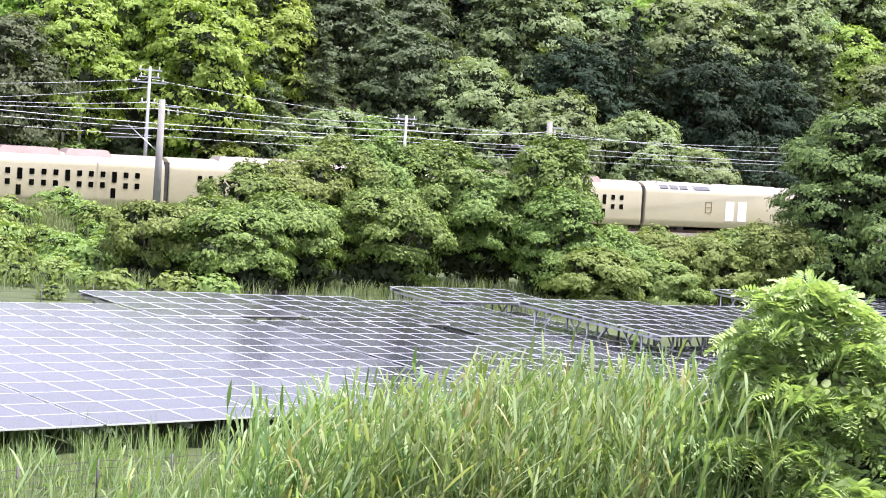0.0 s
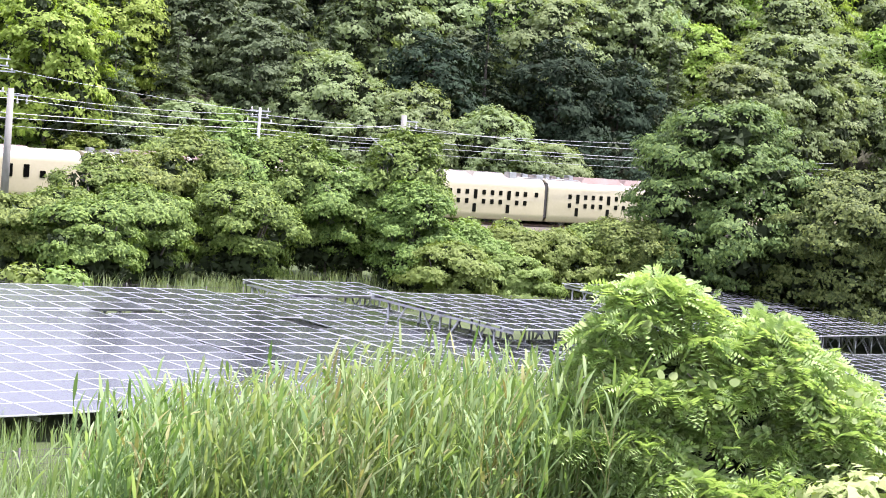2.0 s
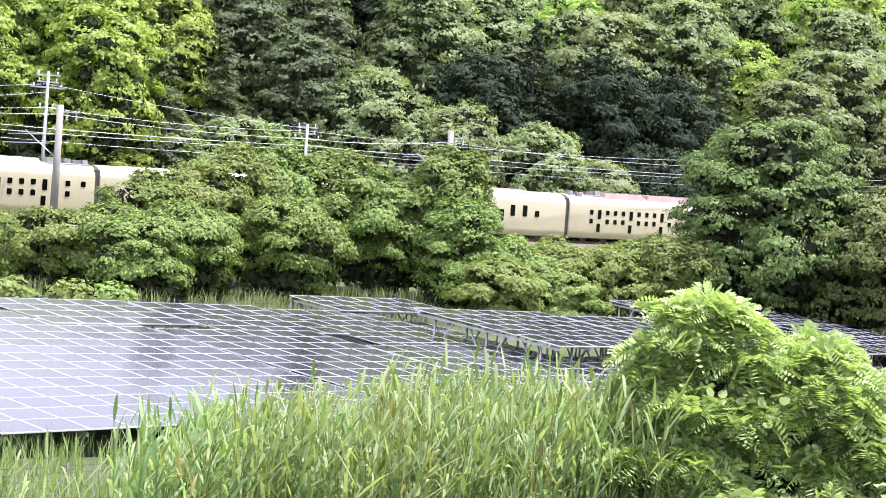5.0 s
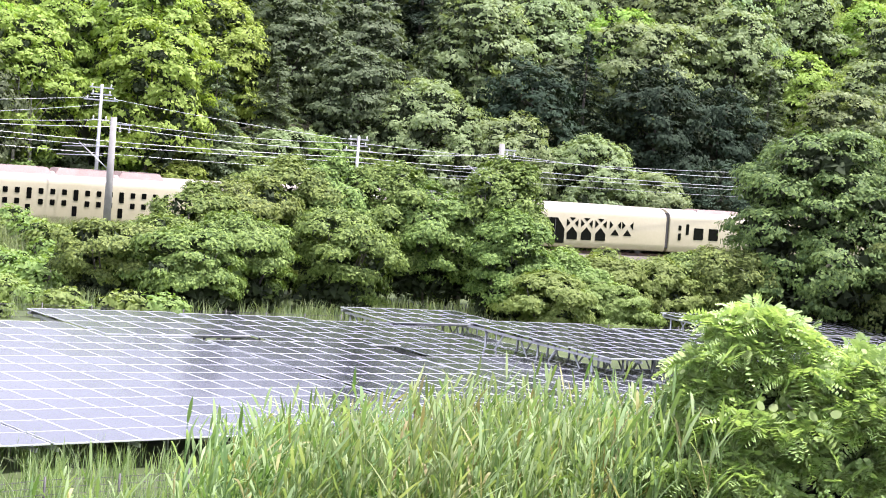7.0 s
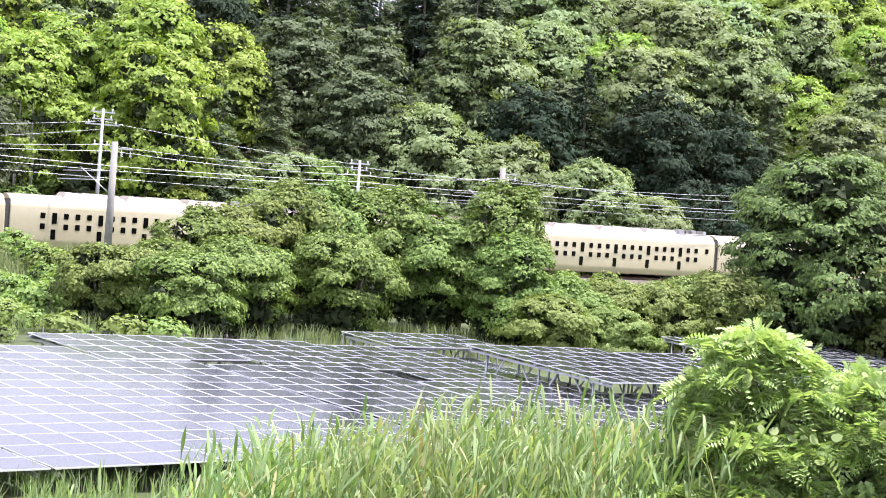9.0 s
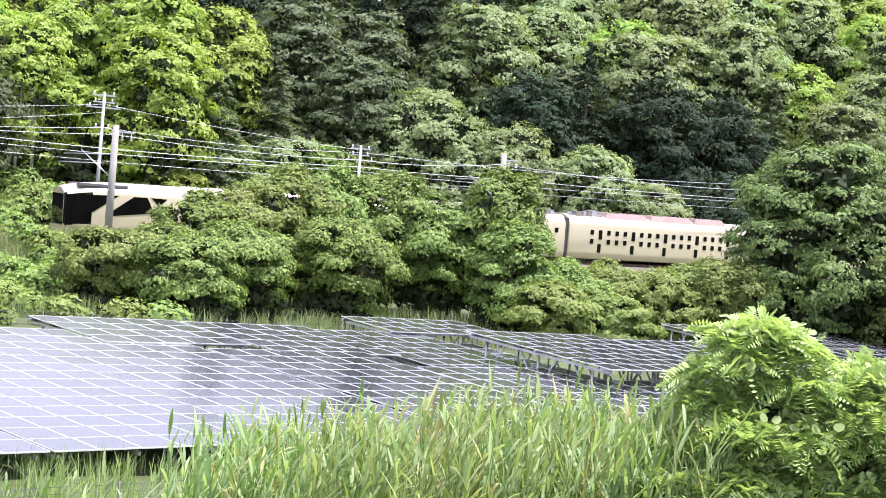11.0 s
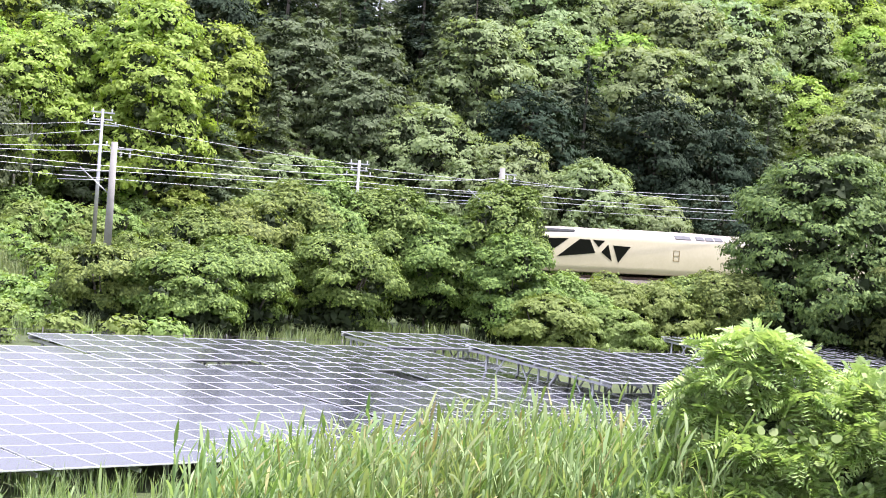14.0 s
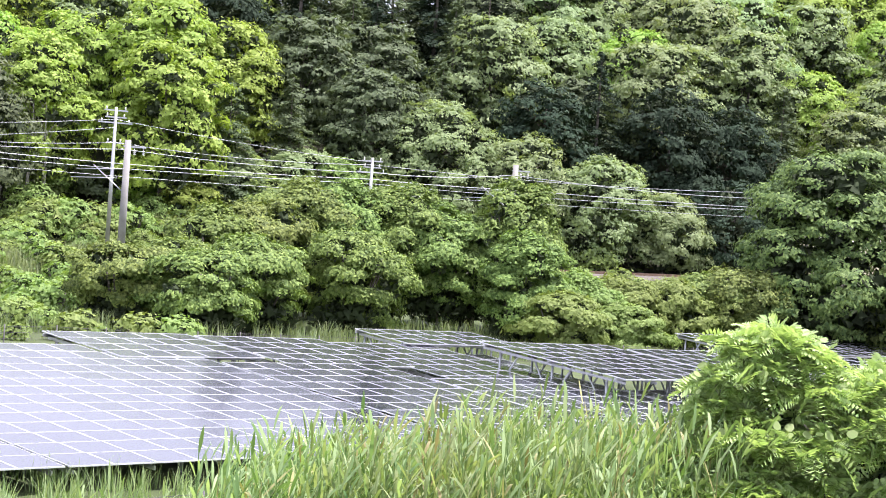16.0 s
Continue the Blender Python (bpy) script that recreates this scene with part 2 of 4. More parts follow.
def round_leaves(rng, centres, normals, size):
    """Broad rounded leaves with a shallow point, one at each centre."""
    n = len(centres)
    normals = normals / np.linalg.norm(normals, axis=1, keepdims=True)
    t = np.cross(normals, rng.normal(size=(n, 3)))
    t /= np.linalg.norm(t, axis=1, keepdims=True)
    b = np.cross(normals, t)
    s = (size * rng.uniform(0.6, 1.25, n))[:, None]
    rim = ((0.55, 0.0), (0.3, 0.38), (-0.15, 0.45), (-0.42, 0.18), (-0.42, -0.18), (-0.15, -0.45), (0.3, -0.38))
    v = np.stack([centres + t * s * p + b * s * q + normals * s * (0.12 - 0.35 * q * q) for p, q in rim], 1)
    return v.reshape(-1, 3), np.arange(7 * n).reshape(n, 7)


def lobes_to_leaves(rng, lobes, count, size, up=0.3, low=-0.5, spray=6, aspect=0.6, knots=9):
    """Sprays of leaves over knots of growth on a set of lobes (x, y, z, rx, ry, rz); those deep inside a lobe are dropped."""
    lobes = np.asarray(lobes, float)
    # smaller knots over the upper and outer side of each lobe
    d0 = rng.normal(size=(len(lobes), knots, 3))
    d0[..., 2] = np.where(rng.uniform(size=d0.shape[:2]) < 0.65, np.abs(d0[..., 2]), d0[..., 2])
    d0 /= np.linalg.norm(d0, axis=2, keepdims=True)
    r0 = lobes[:, None, 3:6] * rng.uniform(0.30, 0.52, (len(lobes), knots, 1))
    k0 = lobes[:, None, :3] + d0 * lobes[:, None, 3:6] * rng.uniform(0.62, 0.82, (len(lobes), knots, 1))
    kn = np.concatenate([k0, r0], 2).reshape(-1, 6)
    own = np.repeat(np.arange(len(lobes)), knots)
    area = kn[:, 3] * kn[:, 5]
    n = int(count / spray * 4)
    pick = rng.choice(len(kn), size=n, p=area / area.sum())
    d = rng.normal(size=(n, 3))
    d /= np.linalg.norm(d, axis=1, keepdims=True)
    ok = d[:, 2] > low
    d, pick = d[ok], pick[ok]
    K = kn[pick]
    c = K[:, :3] + d * K[:, 3:6] * (1 - np.minimum(rng.exponential(0.10, len(d)), 0.4))[:, None]
    keep = np.ones(len(c), bool)
    for l in lobes:
        keep &= (((c - l[:3]) / (l[3:6] * 0.80)) ** 2).sum(1) > 1
    m = int(count / spray)
    c, d = c[keep][:m], d[keep][:m]
    out = d * np.array([1, 1, 0.4]) + rng.normal(size=d.shape) * np.array([0.3, 0.3, 0.15])
    out /= np.linalg.norm(out, axis=1, keepdims=True)
    side = np.cross(out, np.array([0, 0, 1.0]))
    side /= np.linalg.norm(side, axis=1, keepdims=True)
    reach = rng.uniform(0.7, 1.3, (len(c), 1, 1)) * size
    t = rng.uniform(-0.4, 1.0, (len(c), spray, 1))
    s = rng.normal(size=(len(c), spray, 1)) * (1.0 - 0.55 * t)
    cc = c[:, None, :] + out[:, None, :] * t * reach * 1.9 + side[:, None, :] * s * reach * 0.8
    cc = cc - np.array([0, 0, 1.0]) * ((t ** 2) * 0.7 + 0.18 * s ** 2 + rng.normal(size=t.shape) * 0.14) * reach
    # leaf planes follow the knot and the whole crown
    mid = np.average(lobes[:, :3], axis=0, weights=lobes[:, 3])
    whole = (c - mid) / np.maximum(np.ptp(lobes[:, :3], axis=0) * 0.5, 0.3)
    whole /= np.linalg.norm(whole, axis=1, keepdims=True) + 1e-6
    nrm = (d * 0.75 + whole * 0.55)[:, None, :] + np.array([0, 0, up]) + rng.normal(size=cc.shape) * 0.2
    return leaf_cloud(rng, cc.reshape(-1, 3), nrm.reshape(-1, 3), size, aspect)


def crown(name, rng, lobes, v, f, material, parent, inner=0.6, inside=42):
    """Leaves, plus inner leaves coloured near-black for shade in each lobe, in one mesh."""
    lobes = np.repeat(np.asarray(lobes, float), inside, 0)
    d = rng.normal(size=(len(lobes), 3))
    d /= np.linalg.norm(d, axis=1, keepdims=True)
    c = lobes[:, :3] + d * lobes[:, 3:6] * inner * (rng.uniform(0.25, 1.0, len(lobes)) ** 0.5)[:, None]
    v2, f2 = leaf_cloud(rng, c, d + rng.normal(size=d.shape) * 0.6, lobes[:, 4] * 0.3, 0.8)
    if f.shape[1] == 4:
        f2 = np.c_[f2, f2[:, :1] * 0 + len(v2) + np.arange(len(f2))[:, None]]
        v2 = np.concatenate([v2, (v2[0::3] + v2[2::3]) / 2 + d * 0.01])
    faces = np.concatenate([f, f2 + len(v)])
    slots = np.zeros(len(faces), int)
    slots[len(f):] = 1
    return quads(name, np.concatenate([v, v2]), faces, [material, INNER_SHADE], parent, slots)


# ---- ground: one sheet to the horizon ----
def build_ground():
    ys = [-400, -60, -20, -5] + [i * 1.2 for i in range(0, 40)] + [48 + 2.0 * i for i in range(0, 66)] + [180 + 8 * i for i in range(0, 30)] + [440, 700, 1500, 3500]
    xs = [-3500, -900, -300] + [-160 + 10 * i for i in range(0, 12)] + [-45 + 1.8 * i for i in range(0, 51)] + [52 + 10 * i for i in range(0, 14)] + [320, 900, 3500]
    verts = [(x, y, ground_z(x, y)) for y in ys for x in xs]
    w = len(xs)
    faces = [(j * w + i, j * w + i + 1, (j + 1) * w + i + 1, (j + 1) * w + i) for j in range(len(ys) - 1) for i in range(w - 1)]
    slots = [1 if across(*[sum(verts[i][k] for i in f) / 4 for k in (0, 1)]) > 126 else 0 for f in faces]
    ob = quads("ground", verts, faces, [SOIL, FOREST_FLOOR], None, slots)
    ob.data.polygons.foreach_set("use_smooth", [True] * len(faces))
    return tagged(ob, "green meadow bank, field and wooded hillside soil", "ground", kind="structure")


build_ground()


def build_track():
    bm = bmesh.new()
    for k in range(-3, 4):
        u0, u1 = RAIL_U + k * 40 - 20, RAIL_U + k * 40 + 20
        sec = [(-2.6, -0.75), (-1.7, -0.18), (1.7, -0.18), (2.6, -0.75)]
        a = [bm.verts.new(plan(u0, TRACK_V + s, rail_height(u0) + h)) for s, h in sec]
        b = [bm.verts.new(plan(u1, TRACK_V + s, rail_height(u1) + h)) for s, h in sec]
        for i in range(3):
            bm.faces.new((a[i], b[i], b[i + 1], a[i + 1]))
    bed = tagged(part("railway_track", bm, BALLAST), "grey ballast railway track with two steel rails", "railway track", kind="structure")
    for side in (-0.53, 0.53):
        bm = bmesh.new()
        a, b = plan(RAIL_U - 140, TRACK_V + side, rail_height(RAIL_U - 140)), plan(RAIL_U + 140, TRACK_V + side, rail_height(RAIL_U + 140))
        d = b - a
        m = Matrix.Translation((a + b) / 2 - Vector((0, 0, 0.08))) @ d.to_track_quat("X", "Z").to_matrix().to_4x4()
        bmesh.ops.create_cube(bm, size=1.0, matrix=m @ Matrix.Diagonal((d.length, 0.07, 0.15, 1)))
        part("rail", bm, RAIL, bed)


build_track()

# ---- the train ----
PITCH, SPEED = 20.4, 12.72
SECTION = [(1.28, 0.30), (1.42, 0.42), (1.46, 0.9), (1.46, 3.02), (1.43, 3.22), (1.33, 3.42), (1.12, 3.62), (0.8, 3.78), (0.4, 3.86), (0.0, 3.88)]


def ring(scale_w=1.0, top=1.0):
    right = [(w * scale_w, 0.3 + (h - 0.3) * top) for w, h in SECTION]
    return [(-w, h) for w, h in right] + [(w, h) for w, h in reversed(right[:-1])]


def car_body(x0, x1, parent, nose=0):
    """One body shell; nose: +1 or -1 tapers that end into a cab."""
    bm = bmesh.new()
    stations = [(x0, 0.985, 0.99), (x0 + 0.12, 1, 1), (x1 - 0.12, 1, 1), (x1, 0.985, 0.99)]
    taper = [(0.0, 1, 1), (1.2, 1, 0.99), (2.2, 0.995, 0.97), (3.0, 0.99, 0.94), (3.6, 0.98, 0.91), (4.0, 0.95, 0.88), (4.2, 0.88, 0.85)]
    if nose < 0:
        stations = [(x0 + 4.2 - t, w, h) for t, w, h in reversed(taper)] + stations[2:]
    if nose > 0:
        stations = stations[:2] + [(x1 - 4.2 + t, w, h) for t, w, h in taper]
    rings = [[bm.verts.new((x, w, h)) for w, h in ring(sw, st)] for x, sw, st in stations]
    n = len(rings[0])
    for a, b in zip(rings, rings[1:]):
        for i in range(n):
            f = bm.faces.new((a[i], b[i], b[(i + 1) % n], a[(i + 1) % n]))
            f.smooth = True
            mid = sum((v.co.z for v in f.verts)) / 4
            far = sum((v.co.x for v in f.verts)) / 4
            cab = (nose < 0 and far < x0 + 1.9) or (nose > 0 and far > x1 - 1.9)
            f.material_index = 2 if cab and 1.0 < mid < 3.0 else (1 if mid > 3.25 else 0)
    bm.faces.new(list(reversed(rings[0])))
    bm.faces.new(rings[-1])
    bmesh.ops.recalc_face_normals(bm, faces=bm.faces)
    return part("car_body", bm, [CREAM, ROOF, GLASS], parent)


def rounded_panel(w, h, r=0.05, depth=0.03, seg=3):
    """A small upright pane in the xz plane with rounded corners."""
    pts = []
    for cx, cz, a0 in ((w / 2 - r, h / 2 - r, 0), (-w / 2 + r, h / 2 - r, 90), (-w / 2 + r, -h / 2 + r, 180), (w / 2 - r, -h / 2 + r, 270)):
        for i in range(seg):
            a = radians(a0 + 90 * i / (seg - 1))
            pts.append((cx + r * math.cos(a), cz + r * math.sin(a)))
    return poly_panel(pts, depth)


def poly_panel(pts, depth=0.03):
    bm = bmesh.new()
    f0 = [bm.verts.new((x, -depth, z)) for x, z in pts]
    f1 = [bm.verts.new((x, 0.02, z)) for x, z in pts]
    bm.faces.new(f0)
    n = len(pts)
    for i in range(n):
        bm.faces.new((f0[i], f1[i], f1[(i + 1) % n], f0[(i + 1) % n]))
    bmesh.ops.recalc_face_normals(bm, faces=bm.faces)
    return bm


PANES = {}


def pane(key, x, z, body, side=-1, name="window", mat=None):
    """A window (w, h) or polygon key on the body's side."""
    if key not in PANES:
        bm = rounded_panel(*key, r=min(0.05, 0.4 * min(key))) if not isinstance(key[0], tuple) else poly_panel(key)
        ob = part(name, bm, mat or GLASS, body)
        PANES[key] = ob.data
    else:
        ob = new(name, PANES[key])
        ob.parent = body
    ob.matrix_basis = pose(x, side * 1.46, z, 0, 0, 0 if side < 0 else 180)
    return ob


def suite_windows(body, x0, flip=False):
    small, tall, low = (0.34, 0.39), (0.34, 0.76), (0.34, 0.7)
    k = 0
    x = 2.3
    order = "PTPPPTPPPTPPPTPPPTPP"
    if flip:
        for side in (-1, 1):
            pane(small, x0 + 19.2, 2.5, body, side)
    for c in order:
        for side in (-1, 1):
            if c == "P":
                pane(small, x0 + x, 2.5, body, side)
                pane(small, x0 + x, 1.76, body, side)
            else:
                pane(tall, x0 + x, 2.33, body, side)
                pane(low, x0 + x - 0.06, 1.22, body, side)
        x += 0.83


def arch_windows(body, x0):
    """Tree-like tracery: panes between branching cream bars, and one tall eight-sided bay."""
    for side in (-1, 1):
        for x in (6.05, 10.6, 12.0, 13.4):
            pane(((-0.5, 0), (0.5, 0), (0.5, 0.55), (0.0, 1.05), (-0.5, 0.55)), x0 + x, 0.95, body, side)
        for x in (3.2, 4.5, 14.85, 16.1):
            pane(((-0.42, 0), (0.42, 0), (0.0, 0.5)), x0 + x, 1.45, body, side)
        for x in (3.2, 4.5, 6.05, 10.6, 12.0, 13.4, 14.85, 16.1):
            pane(((-0.56, 0.0), (-0.22, 0.32), (-0.56, 0.62)), x0 + x, 1.98, body, side)
            pane(((0.56, 0.0), (0.56, 0.62), (0.22, 0.32)), x0 + x, 1.98, body, side)
            if x not in (3.2, 4.5, 14.85, 16.1):
                pane(((-0.3, 0.36), (0.0, 0.08), (0.3, 0.36)), x0 + x, 2.38, body, side)
        pane(((-1.55, 0), (1.55, 0), (1.55, 1.15), (0.85, 2.05), (-0.85, 2.05), (-1.55, 1.15)), x0 + 8.3, 0.62, body, side)
        for dx in (-0.62, 0.0, 0.62):
            pane((0.06, 1.9), x0 + 8.3 + dx, 1.62, body, side * 1.02, "mullion", GANGWAY)


def roof_gear(body, x0, x1, spans, dark=True):
    """Raised roof decks with sloping ends and sides, each with pairs of hatches."""
    for a, b, h in spans:
        bm = bmesh.new()
        low = [bm.verts.new((x0 + x, y, 3.60)) for x, y in ((a, -1.08), (b, -1.08), (b, 1.08), (a, 1.08))]
        top = [bm.verts.new((x0 + x, y, 3.84 + h)) for x, y in ((a + 0.35, -0.86), (b - 0.35, -0.86), (b - 0.35, 0.86), (a + 0.35, 0.86))]
        bm.faces.new(top)
        for i in range(4):
            bm.faces.new((low[i], low[(i + 1) % 4], top[(i + 1) % 4], top[i]))
        bmesh.ops.recalc_face_normals(bm, faces=bm.faces)
        bmesh.ops.bevel(bm, geom=list(bm.edges), offset=0.04, segments=2, affect="EDGES")
        deck = part("roof_deck", bm, ROOF_DECK if dark else ROOF, body)
        for x in (a + 0.9, b - 1.3):
            if b - a < 2.5:
                continue
            for k in range(2):
                part("hatch", box(bmesh.new(), x0 + x + k * 0.36, x0 + x + k * 0.36 + 0.24, -0.78, -0.2, 3.82 + h, 3.87 + h, 0.015), ROOF_GEAR if dark else ROOF_GLASS, deck, "dark roof hatch")


def roof_clutter(body, x0, seed):
    """Grey boxes, a cooler and pipes on the low roof at a car's end."""
    rng = random.Random(seed)
    x = x0
    for k in range(5):
        w, h, y = rng.uniform(0.35, 0.75), rng.uniform(0.18, 0.42), rng.uniform(-0.55, 0.15)
        part("roof_box", box(bmesh.new(), x, x + w, y - 0.4, y + 0.4, 3.66, 3.84 + h, 0.04), ROOF_GEAR if k % 2 else STEEL, body)
        x += w + rng.uniform(0.05, 0.2)
    part("roof_pipe", tube(bmesh.new(), (x0, -0.75, 3.84), (x0 + 3.2, -0.75, 3.84), 0.05, sides=8), STEEL, body)


def bogie(body, x):
    bm = bmesh.new()
    box(bm, x - 1.7, x + 1.7, -1.15, 1.15, 0.35, 0.75, 0.05)
    for dx in (-1.05, 1.05):
        for sy in (-0.62, 0.62):
            tube(bm, (x + dx, sy - 0.06, 0.43), (x + dx, sy + 0.06, 0.43), 0.43, sides=16)
    part("bogie", bm, DARK_STEEL, body)


def build_train():
    train = tagged(new("train"), "champagne-gold sleeper train with small dark windows passing on the track", "train")
    kinds = ["lead", "suite", "suite", "suite", "dining", "lounge", "suite", "suite", "suite", "tail"]
    for i, kind in enumerate(kinds):
        x1 = -PITCH * (i - 1) - 0.17
        x0 = -PITCH * i + 0.17
        if kind == "lead":
            x0, x1 = 0.17, 22.3
        if kind == "tail":
            x0 = x1 - 21.3
        body = car_body(x0, x1, train, {"lead": 1, "tail": -1}.get(kind, 0))
        for bx in (x0 + 3.2, x1 - 3.2):
            bogie(body, bx)
        if kind == "suite":
            suite_windows(body, x0, i % 2 == 0)
            roof_gear(body, x0, x1, [(3.7, 8.2, 0.30), (8.3, 12.8, 0.30), (12.9, 16.4, 0.30)], dark=i % 2 == 1)
            roof_clutter(body, x0 + (16.7 if i % 2 == 0 else 0.4), i)
        elif kind == "dining":
            for side in (-1, 1):
                for x, z, w, h in ((1.1, 2.35, 0.3, 0.42), (1.1, 1.6, 0.3, 0.6), (1.9, 2.25, 0.3, 0.9), (3.1, 1.9, 1.0, 1.0), (4.7, 1.9, 1.0, 1.0), (7.9, 2.25, 1.1, 0.6), (11.6, 1.9, 1.1, 0.9), (13.4, 1.9, 1.1, 0.9), (14.8, 2.3, 0.42, 0.9), (16.0, 2.3, 0.42, 0.9), (17.2, 2.1, 0.42, 0.5)):
                    pane((w, h), x0 + x, z, body, side)
            roof_gear(body, x0, x1, [(3.0, 8.0, 0.12), (11.0, 16.5, 0.16)])
        elif kind == "lounge":
            arch_windows(body, x0)
            roof_gear(body, x0, x1, [(2.0, 17.0, 0.05)], dark=False)
        elif kind == "lead":
            for side in (-1, 1):
                for x in (8.6, 9.9):
                    pane((0.9, 1.62), x0 + x, 1.75, body, side, "door", WHITE_DOOR)
                for dx in (-0.3, 0.3):
                    pane((0.05, 0.9), x0 + 6.4 + dx, 2.0, body, side, "emblem_bar", EMBLEM)
                for dz in (-0.43, 0.0, 0.43):
                    pane((0.55, 0.051), x0 + 6.4, 2.0 + dz, body, side, "emblem_bar", EMBLEM)
                for k, x in enumerate((1.9, 2.9, 3.9, 5.3, 6.1)):
                    ob = part("roof_window", box(bmesh.new(), -0.42, 0.42, -0.2, 0.2, -0.02, 0.03), ROOF_GLASS, body, "grey roof window")
                    ob.matrix_basis = pose(x0 + x, side * 1.22, 3.54, side * -42, 0, 0)
            roof_gear(body, x0, x1, [(1.2, 6.5, 0.1), (8.0, 14.0, 0.1)], dark=False)
            part("gangway", box(bmesh.new(), -0.2, 0.2, -1.25, 1.25, 0.6, 3.55, 0.04), GANGWAY, body)
        if kind == "tail":
            for side in (-1, 1):
                s = -1 if side > 0 else 1
                for pts in (((0.06, 0.72), (0.6, 0.78), (3.9, 3.0), (0.06, 2.9)), ((2.9, 1.5), (6.6, 1.9), (6.0, 2.98), (5.0, 2.98)), ((6.3, 2.98), (7.5, 2.95), (6.9, 2.4)),
                            ((7.2, 2.0), (8.3, 1.3), (7.85, 2.65)), ((8.35, 2.6), (8.95, 1.2), (10.1, 2.55))):
                    ob = pane(tuple((s * x, z) for x, z in pts), x0, 0, body, side)
            for side in (-1, 1):
                for dx in (-0.3, 0.3):
                    pane((0.05, 0.9), x1 - 6.4 + dx, 2.0, body, side, "emblem_bar", EMBLEM)
                for dz in (-0.43, 0.0, 0.43):
                    pane((0.55, 0.051), x1 - 6.4, 2.0 + dz, body, side, "emblem_bar", EMBLEM)
                for x in (1.9, 2.9, 3.9, 5.3, 6.1):
                    ob = part("roof_window", box(bmesh.new(), -0.42, 0.42, -0.2, 0.2, -0.02, 0.03), ROOF_GLASS, body, "grey roof window")
                    ob.matrix_basis = pose(x1 - x, side * 1.22, 3.54, side * -42, 0, 0)
            bm = bmesh.new()
            fr = [bm.verts.new((x0 - dx, w, z)) for dx, w, z in ((0.02, -1.2, 0.75), (0.02, 1.2, 0.75), (0.02, 1.15, 2.9), (0.02, -1.15, 2.9))]
            bk = [bm.verts.new((v.co.x + 0.3, v.co.y, v.co.z)) for v in fr]
            bm.faces.new(fr)
            for i in range(4):
                bm.faces.new((fr[i], bk[i], bk[(i + 1) % 4], fr[(i + 1) % 4]))
            bmesh.ops.recalc_face_normals(bm, faces=bm.faces)
            part("cab_windscreen", bm, GLASS, body, "black glass cab front")
            for side in (-1, 1):
                part("roof_window", box(bmesh.new(), x0 + 1.0, x0 + 4.6, side * 1.02 - 0.3, side * 1.02 + 0.3, 3.5, 3.72, 0.05), ROOF_GLASS, body, "grey-blue glass roof panel")
            roof_gear(body, x0, x1, [(9.0, 19.0, 0.08)], dark=False)
        if kind not in ("lead", "tail"):
            part("gangway", box(bmesh.new(), x0 - 0.38, x0 + 0.04, -1.36, 1.36, 0.6, 3.55, 0.04), GANGWAY, body)
    return train


TRAIN = build_train()


# ---- solar tables ----
MW, MH = 1.34, 1.06
PANEL = []


def panel_mesh():
    if not PANEL:
        bm = bmesh.new()
        w, h, f, t = MW / 2 - 0.004, MH / 2 - 0.004, 0.02, 0.035
        outer = [(-w, -h), (w, -h), (w, h), (-w, h)]
        inner = [(-w + f, -h + f), (w - f, -h + f), (w - f, h - f), (-w + f, h - f)]
        o0 = [bm.verts.new((x, y, 0)) for x, y in outer]
        o1 = [bm.verts.new((x, y, t)) for x, y in outer]
        i1 = [bm.verts.new((x, y, t)) for x, y in inner]
        i0 = [bm.verts.new((x, y, t - 0.006)) for x, y in inner]
        for i in range(4):
            j = (i + 1) % 4
            bm.faces.new((o0[i], o0[j], o1[j], o1[i])).material_index = 1
            bm.faces.new((o1[i], o1[j], i1[j], i1[i])).material_index = 1
            bm.faces.new((i1[i], i1[j], i0[j], i0[i])).material_index = 1
        bm.faces.new(i0)
        bm.faces.new(list(reversed(o0)))
        me = bpy.data.meshes.new("solar_panel")
        bm.to_mesh(me)
        bm.free()
        me.materials.append(SOLAR)
        me.materials.append(ALU)
        PANEL.append(me)
    return PANEL[0]


